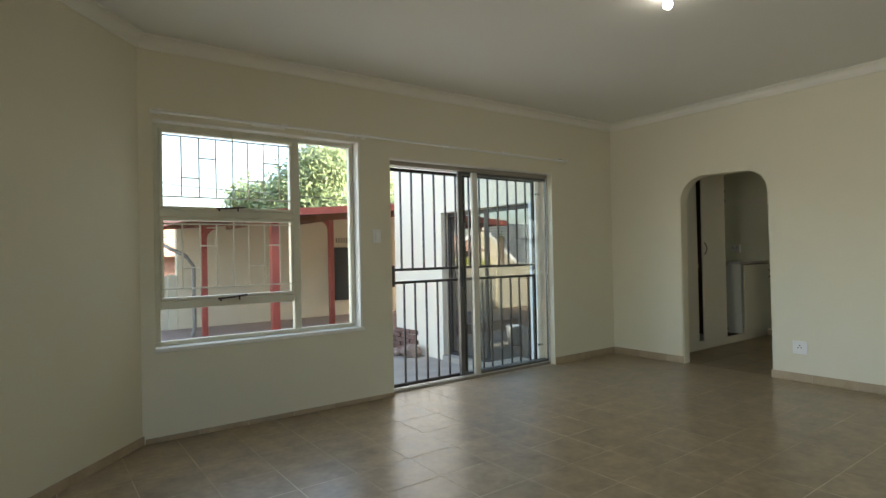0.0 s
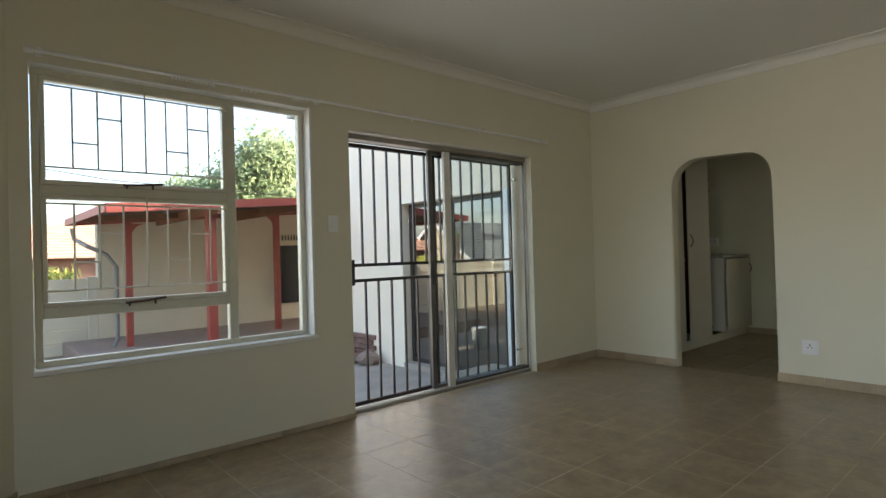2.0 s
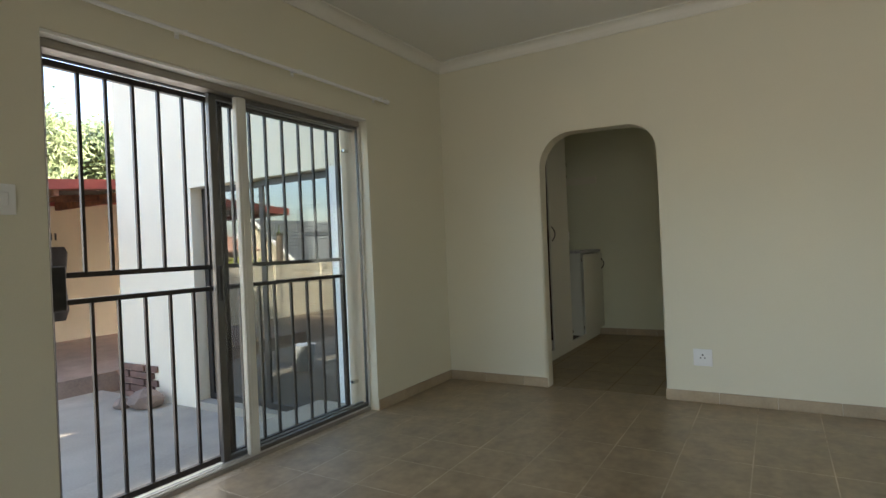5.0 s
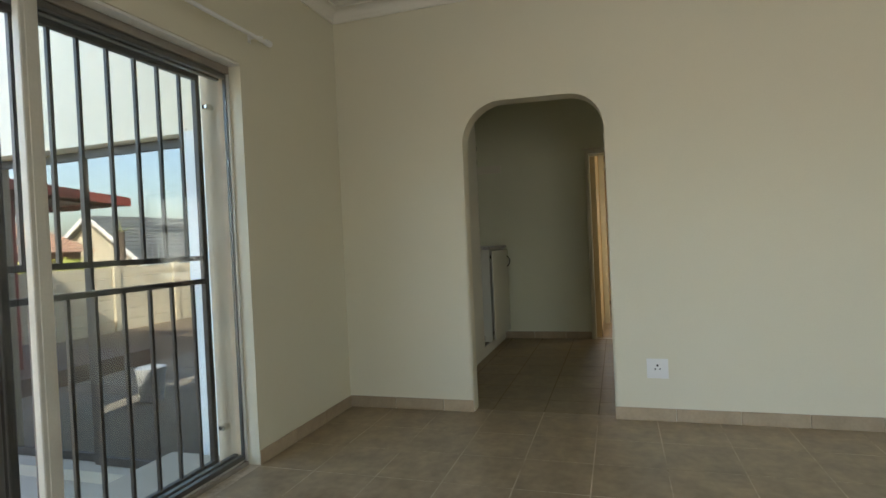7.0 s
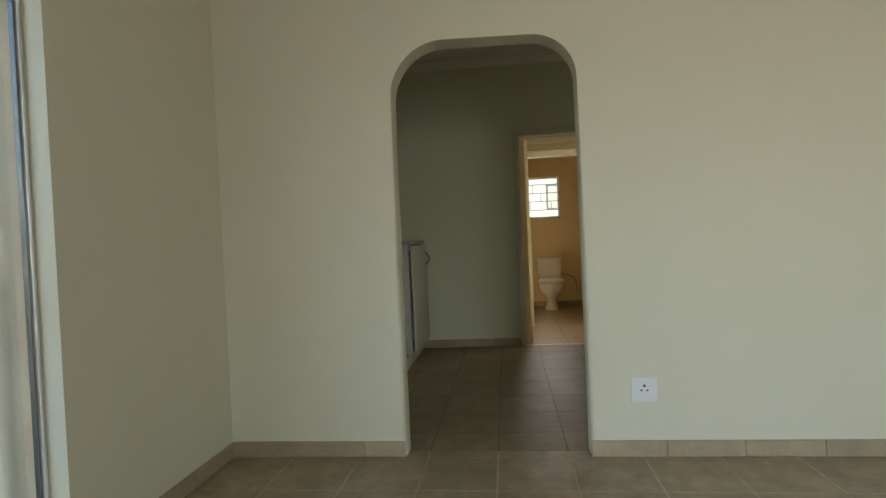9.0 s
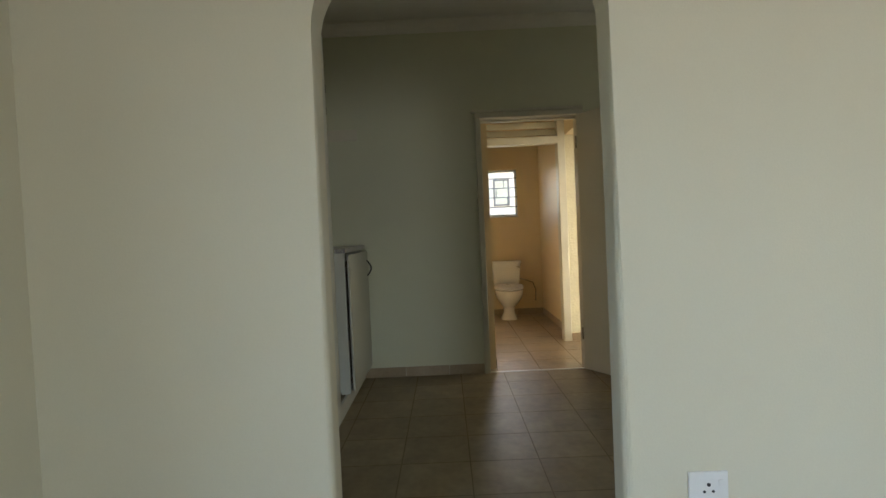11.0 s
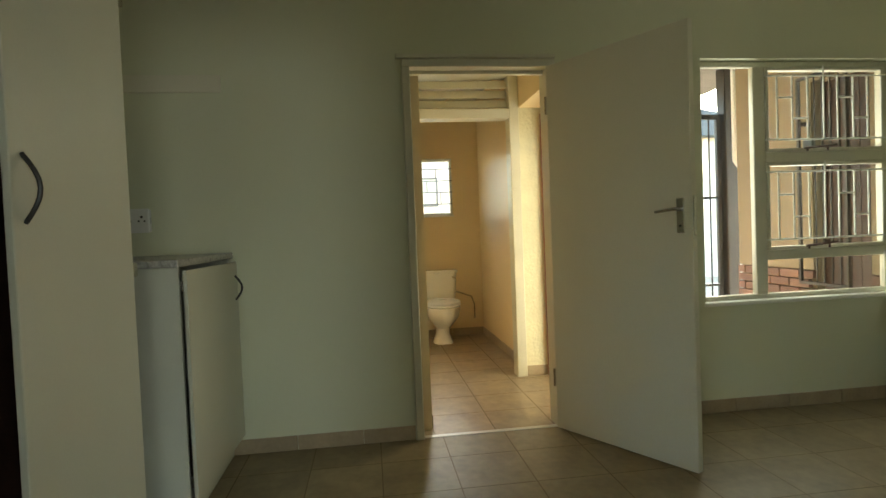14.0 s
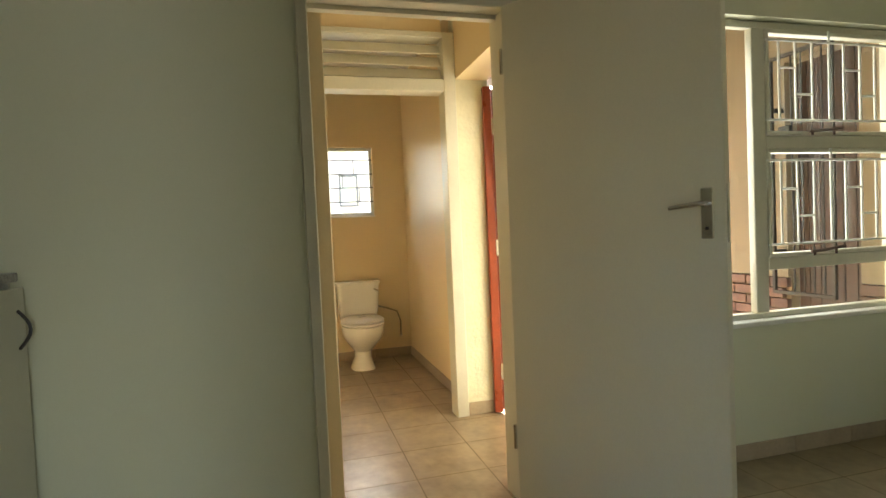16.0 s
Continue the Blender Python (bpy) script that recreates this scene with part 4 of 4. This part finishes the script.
def tree(name, label, at, height, spread, count, seed, leafmat="leaf", leaf=0.13):
    """A forked trunk with limbs and a crown of small leaves in uneven clumps."""
    rnd = random.Random(seed)
    t = thing(name, label, "tree", at, "trees behind the boundary wall")
    bm = bmesh.new()
    tube(bm, [(0, 0, 0), (0.1, 0.05, height * 0.22), (0.05, 0.1, height * 0.45)], [0.28, 0.2, 0.15], 10)
    clumps = []
    for k in range(26):
        a, up = rnd.uniform(0, 6.28), rnd.uniform(0.42, 0.88)
        r = spread * rnd.uniform(0.25, 1.0) * math.sqrt(max(0.05, 1 - ((up - 0.62) / 0.42) ** 2))
        tip = Vector((r * math.cos(a), r * math.sin(a), height * up))
        mid = Vector((tip.x * 0.4, tip.y * 0.4, height * (0.45 + 0.4 * (up - 0.45))))
        tube(bm, [(0.05, 0.1, height * rnd.uniform(0.3, 0.45)), mid, tip], [0.11, 0.06, 0.02], 6)
        clumps.append((tip, spread * rnd.uniform(0.2, 0.34)))
    part("trunk", bm, "bark", t, smooth=True)
    vs, fs = [], []
    for k in range(count):
        c, r = clumps[rnd.randrange(len(clumps))]
        u = Vector((rnd.gauss(0, 1), rnd.gauss(0, 1), rnd.gauss(0, 0.8))).normalized() * r * rnd.uniform(0.35, 1.0) ** 0.5 * (1 + 0.25 * rnd.gauss(0, 1))
        p = c + u
        d1 = Vector((rnd.gauss(0, 1), rnd.gauss(0, 1), rnd.gauss(0, 1))).normalized()
        d2 = d1.orthogonal().normalized()
        s = leaf * rnd.uniform(0.5, 1.2)
        i = len(vs)
        vs += [p - d1 * s, p + d2 * s * 0.4, p + d1 * s, p - d2 * s * 0.4]
        fs.append((i, i + 1, i + 2, i + 3))
    me = bpy.data.meshes.new("crown")
    me.from_pydata(vs, [], fs)
    me.materials.append(M[leafmat])
    c = new("crown", me)
    c.parent = t
    return t


tree("tree", "broad olive-green tree behind the boundary wall", (11.2, 24.0, GROUND), 6.5, 4.2, 66000, 3)
tree("tree", "dark green tree behind the carport", (14.2, 29.0, GROUND), 7.8, 3.4, 20000, 5, "leafdark")
tree("tree", "tall tree beyond the wing", (18.5, 25.0, GROUND), 6.5, 3.5, 20000, 9)

# neighbour's tiled house beyond the low wall
def gable_house(name, label, x0, x1, y0, y1, wall_h, ridge_h, along, wallmat, roofmat, courses=12):
    h = thing(name, label, "house", ((x0 + x1) / 2, (y0 + y1) / 2, GROUND))
    bm = bmesh.new()
    if along == "x":
        ym = (y0 + y1) / 2
        prism(bm, [(y0, GROUND), (y0, wall_h), (ym, ridge_h), (y1, wall_h), (y1, GROUND)], "x", x0, x1)
    else:
        xm = (x0 + x1) / 2
        prism(bm, [(x0, GROUND), (x0, wall_h), (xm, ridge_h), (x1, wall_h), (x1, GROUND)], "y", y0, y1)
    world_part("wall", bm, wallmat, h)
    e = 0.35
    for side in (-1, 1):
        rb = bmesh.new()
        for k in range(courses):
            f0, f1 = k / courses, (k + 1) / courses
            if along == "x":
                half = (y1 - y0) / 2 + e
                drop = (ridge_h - wall_h) / ((y1 - y0) / 2)
                pa, pb = ym + side * half * (1 - f0), ym + side * half * (1 - f1)
                za, zb_ = ridge_h - drop * half * (1 - f0) + 0.10, ridge_h - drop * half * (1 - f1) + 0.06
                prism(rb, [(pa, za - 0.05), (pa, za), (pb, zb_), (pb, zb_ - 0.05)], "x", x0 - e, x1 + e)
            else:
                half = (x1 - x0) / 2 + e
                drop = (ridge_h - wall_h) / ((x1 - x0) / 2)
                pa, pb = xm + side * half * (1 - f0), xm + side * half * (1 - f1)
                za, zb_ = ridge_h - drop * half * (1 - f0) + 0.10, ridge_h - drop * half * (1 - f1) + 0.06
                prism(rb, [(pa, za - 0.05), (pa, za), (pb, zb_), (pb, zb_ - 0.05)], "y", y0 - e, y1 + e)
        world_part("roof", rb, roofmat, h)
    return h


gable_house("house", "brick house with an orange clay tile roof", -5.0, 4.7, 19.5, 25.5, 1.45, 2.45, "x", "brick", "clay")
grey_house = gable_house("house", "cream house with a grey tiled gable roof", -21.0, -9.8, 21.0, 28.0, 0.4, 2.95, "x", "plaster", "greyroof", 16)

for side in (-1, 1):
    barge = pr([(24.5, 3.12), (24.5, 2.90), (24.5 + side * 3.9, 0.06), (24.5 + side * 3.9, 0.28)], "x", -9.44, -9.40)
    world_part("barge_board", barge, "whitewash", grey_house, "white painted barge board")
cable = thing("overhead_cable", "thin black overhead cable crossing the sky", "cable", (-2.0, 20.0, 3.4))
world_part("strand", tb([(-14.0, 20.6, 6.6), (-4.0, 20.2, 4.85), (2.76, 20.0, 3.90), (4.47, 20.0, 3.68), (14.0, 19.6, 3.3)], 0.014, 6), "black", cable)
palm = thing("palm", "spiky green palm beyond the low wall", "palm", (-4.9, 17.6, GROUND))
part("trunk", tb([(0, 0, 0), (0.03, 0.02, 1.2), (0, 0, 2.35)], [0.16, 0.13, 0.11], 10), "bark", palm, smooth=True)
prnd = random.Random(8)
for k in range(26):
    a, up = 2.4 * k, 0.15 + 0.85 * prnd.random()
    d = Vector((math.cos(a), math.sin(a), 0))
    side_, L = Vector((-d.y, d.x, 0)) * 0.028, prnd.uniform(0.5, 0.7)
    bm = bmesh.new()
    rows = []
    for i in range(5):
        f = i / 4
        c = Vector((0, 0, 2.3)) + d * L * f * (1.15 - 0.55 * up) + Vector((0, 0, L * (up * f - 0.45 * (1 - 0.5 * up) * f * f)))
        w = side_ * (1 - f) ** 0.6 if i < 4 else side_ * 0.05
        rows.append((bm.verts.new(c - w), bm.verts.new(c + w)))
    for (p, q), (u, v) in zip(rows, rows[1:]):
        bm.faces.new((p, q, v, u))
    part("frond", bm, "leaf", palm)
bucket = thing("paint_bucket", "white plastic paint bucket on the yard floor", "bucket", (3.98, 7.6, GROUND + 0.0505))
part("body", loft([(0, 0, 0.115, 0.115, 0.0, 1), (0, 0, 0.14, 0.14, 0.29, 1), (0, 0, 0.148, 0.148, 0.295, 1), (0, 0, 0.148, 0.148, 0.325, 1)]), "plastic", bucket, smooth=True)
part("lid", loft([(0, 0, 0.150, 0.150, 0.3255, 1), (0, 0, 0.152, 0.152, 0.345, 1), (0, 0, 0.135, 0.135, 0.347, 1)]), "plastic", bucket)
part("handle", tb([(0.15 * math.cos(t), -0.06 * math.sin(t) - 0.0, 0.27 - 0.16 * math.sin(t)) for t in (radians(20 * k) for k in range(10))], 0.004, 6), "chrome", bucket)
srnd = random.Random(12)
for x, y, r in ((5.36, 7.92, 0.17), (5.24, 8.16, 0.09)):
    bm = bmesh.new()
    bmesh.ops.create_icosphere(bm, subdivisions=2, radius=r)
    for v in bm.verts:
        v.co *= srnd.uniform(0.82, 1.12)
        v.co.z = max(v.co.z * 0.8, -r * 0.45)
    st = tagged(part("stone", bm, "paving"), "rough grey stone on the yard floor", "stone", "stones by the wing's corner")
    st.location = (x, y, GROUND + 0.05 + r * 0.45)
rnd = random.Random(4)
vent = thing("air_vent", "row of dark vent slots in the plastered wall", "air vent", (6.62, 12.9, 1.68))
for k in range(6):
    world_part("slot", bx(6.44 + 0.07 * k, 6.47 + 0.07 * k, 12.894, 12.8995, 1.62, 1.74), "dark", vent)
hedge = thing("flowering_shrub", "yellow-green shrub above the low wall", "shrub", (2.0, 14.2, GROUND))
vs, fs = [], []
for k in range(2600):
    c = Vector((rnd.uniform(-0.6, 2.7), 13.9 + rnd.gauss(0, 0.25), rnd.uniform(0.4, 1.02 + 0.22 * rnd.random() * rnd.random())))
    d1 = Vector((rnd.gauss(0, 0.5), rnd.gauss(0, 0.5), rnd.gauss(0.5, 1))).normalized()
    d2, s = d1.orthogonal().normalized(), rnd.uniform(0.05, 0.12)
    i = len(vs)
    vs += [c - d1 * s - Vector((2.0, 14.2, GROUND)), c + d2 * s * 0.35 - Vector((2.0, 14.2, GROUND)), c + d1 * s - Vector((2.0, 14.2, GROUND)), c - d2 * s * 0.35 - Vector((2.0, 14.2, GROUND))]
    fs.append((i, i + 1, i + 2, i + 3))
me = bpy.data.meshes.new("foliage")
me.from_pydata(vs, [], fs)
me.materials.append(M["yellow"])
new("foliage", me).parent = hedge

# ---- courtyard beyond the kitchen window ----
structure("courtyard_paving", bx(KX + 0.13, 22, -6, 1.985, GROUND + 0.001, GROUND + 0.06), "concrete", "dusty concrete courtyard floor", "pavement")
YC = -0.2
cw = thing("courtyard_wall", "cream plastered wall on a brown brick plinth", "wall", (10.2, YC, GROUND), kind="structure")
cb = bmesh.new()
box(cb, KX + 0.13, 9.64, YC - 0.22, YC, 0.73, 2.75)
box(cb, 10.17, 11.09, YC - 0.22, YC, 0.73, 2.75)
box(cb, 9.64, 10.17, YC - 0.22, YC, 2.25, 2.75)
box(cb, KX + 0.13, 9.64, YC - 0.20, YC - 0.03, GROUND, 0.73)
box(cb, 10.17, 11.09, YC - 0.20, YC - 0.03, GROUND, 0.73)
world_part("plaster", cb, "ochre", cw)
for j in range(15):
    z = GROUND + 0.06 + 0.0765 * j
    for k in range(9):
        x = KX + 0.14 + 0.226 * k - 0.113 * (j % 2)
        for a, b in ((max(x, KX + 0.14), min(x + 0.216, 9.64)), (max(x, 10.17), min(x + 0.216, 11.095))):
            if b - a > 0.04 and z + 0.066 < 0.735:
                world_part("brick", bx(a, b, YC - 0.028, YC + 0.012, z, z + 0.066, bev=0.003), "brick", cw)
dk = thing("timber_door", "dark brown slatted timber door in the courtyard wall", "door", (9.79, YC - 0.1, GROUND), kind="structure")
for k in range(6):
    world_part("board", bx(9.645 + 0.086 * k, 9.727 + 0.086 * k, YC - 0.12, YC - 0.09, GROUND + 0.07, 2.24, bev=0.003), "brown", dk)
g2 = thing("security_gate", "dark steel barred gate standing open in the courtyard", "security gate", (10.18, YC + 0.05, 0.6))
world_part("hinge_bracket", bx(10.176, 10.199, YC + 0.001, YC + 0.086, 1.9, 1.93), "bronze", g2)
world_part("hinge_bracket", bx(10.176, 10.199, YC + 0.001, YC + 0.086, 0.9, 0.93), "bronze", g2)
frame_rect(g2, "gate_frame", "y", YC + 0.10, 9.72, 10.20, 0.62, 2.28, 0.025, 0.025, "bronze")
for k in range(4):
    x = 9.80 + 0.075 * k
    world_part("upright", tb([(x, YC + 0.10, 0.645), (x, YC + 0.10, 2.255)], 0.006, 6), "bronze", g2)
world_part("lock_box", bx(10.0, 10.09, YC + 0.12, YC + 0.15, 1.66, 1.78, bev=0.004), "black", g2)
g3 = thing("security_gate", "dark steel barred gate closing the courtyard", "security gate", (11.4, 0.6, GROUND))
frame_rect(g3, "gate_frame", "x", 11.4, -0.235, 1.95, GROUND + 0.08, 2.25, 0.05, 0.04, "bronze")
for k in range(16):
    y = -0.11 + 0.13 * k
    world_part("upright", tb([(11.4, y, GROUND + 0.13), (11.4, y, 2.2)], 0.008, 6), "bronze", g3)
for z in (0.5, 1.4):
    world_part("rail", bx(11.388, 11.412, -0.185, 1.90, z - 0.012, z + 0.012), "bronze", g3)
world_part("post", bx(11.33, 11.47, -0.385, -0.245, GROUND + 0.06, 2.72, bev=0.01), "bronze", g3)
ver = thing("veranda_ceiling", "weathered boarded veranda ceiling", "veranda ceiling", (11.0, 0.9, 2.5), kind="structure")
# boards short of x=11 are unseen, added to shade the courtyard
for k in range(32):
    world_part("board", bx(9.30 + 0.11 * k, 9.403 + 0.11 * k, -0.8, 1.985, 2.735, 2.755), "slat", ver)
wp = thing("downpipe", "white plastic downpipe against the courtyard wall", "downpipe", (11.05, -0.1, GROUND))
world_part("pipe", tb([(11.2, -0.28, 2.72), (11.2, -0.28, 1.75), (11.17, -0.36, 1.62), (11.17, -0.36, GROUND + 0.08)], 0.045, 12), "plastic", wp, smooth=True)
nb = thing("neighbour_house", "pale house beyond the courtyard gate", "house", (23, 1, GROUND))
nbm = bmesh.new()
box(nbm, 20.0, 26.0, -9, 4.6, GROUND, 1.5)
box(nbm, 20.0, 26.0, -9, -3.2, 1.5, 2.9)
box(nbm, 20.0, 26.0, -1.5, 4.6, 1.5, 2.9)
box(nbm, 20.0, 26.0, -9, 4.6, 2.9, 3.4)
world_part("wall", nbm, "wing", nb)
frame_rect(nb, "window", "x", 20.05, -3.18, -1.52, 1.52, 2.88, 0.06, 0.06, "whiteframe")
pane(nb, "x", 20.06, -3.12, -1.58, 1.58, 2.82, "tinted")
nw = frame_rect(nb, "window", "x", 19.98, 1.64, 2.08, 1.80, 2.53, 0.045, 0.03, "pipe")
pane(nw, "x", 19.98, 1.685, 2.035, 1.845, 2.485)
world_part("roof", pr([(-9.4, 3.4), (-2.2, 4.6), (5.0, 3.4)], "x", 19.6, 26.4), "greyroof", nb)

# ---- skirting tiles and floor tiles ----
def skirting(name, a, b, inward, h=0.08, t=0.009, mat="skirt"):
    a, b, n = Vector(a), Vector(b), Vector(inward)
    L = (b - a).length
    u = (b - a) / L
    base = thing(name, "beige ceramic skirting tiles along the wall", "skirting", (a.x, a.y, 0), kind="structure", rz=math.degrees(math.atan2(u.y, u.x)))
    side = 1 if (u.x * n.y - u.y * n.x) > 0 else -1
    k = 0.0
    cache = {}
    while k < L - 0.01:
        e = min(k + 0.358, L)
        w = round(e - k - 0.003, 4)
        if w not in cache:
            bm = bx(0, w, 0.0005, t, 0.0005, h, bev=0.002)
            bmesh.ops.scale(bm, vec=(1, side, 1), verts=bm.verts)
            ob = part("skirting_tile", bm, mat, base)
            cache[w] = ob.data
        else:
            ob = new("skirting_tile", cache[w])
            ob.parent = base
        ob.location = (k, 0, 0)
        k = e
    return base


skirting("baseboard", (p0.x, YW), (3.127, YW), (0, -1), h=0.038)
skirting("baseboard", (5.28, YW), (XA, YW), (0, -1))
skirting("baseboard", (XA, YW), (XA, AL), (-1, 0))
skirting("baseboard", (XA, AR), (XA, -2.6), (-1, 0))
skirting("baseboard", p0[:], p1[:], (-nrm.x, -nrm.y), h=0.062)
skirting("baseboard", (KX, CY + 0.06), (KX, DL), (-1, 0))
skirting("baseboard", (KX, DR), (KX, 0.17), (-1, 0))
skirting("baseboard", (TX, 2.16), (TX, 3.6), (-1, 0))
skirting("baseboard", (PX + 0.11, 2.16), (TX, 2.16), (0, 1))
skirting("baseboard", (PX, 2.0), (PX, 2.2), (-1, 0))
skirting("baseboard", (KX + 0.14, 3.07), (PX - 0.02, 3.07), (0, -1))

inside = lambda x, y: (Vector((x, y)) - p0).dot(nrm) < 0.35
lay_tiles(floor, XR, 6.44, -2.6, YW, 5.99 - 20 * TILE, 3.375 - 20 * 0.352, TILE, 0.352, keep=lambda x, y: x > 1.1 and y > 0.9 and x + y > 3.0, clip=inside)
lay_tiles(floor_k, 6.44, KX, -0.45, YW, 5.99 - 20 * TILE, 3.375 - 20 * 0.352, TILE, 0.352, mat="tile_kitchen")
lay_tiles(floor_p, KX + 0.03, TX, 1.99, 3.6, 9.535, 2.354, 0.351, 0.356)
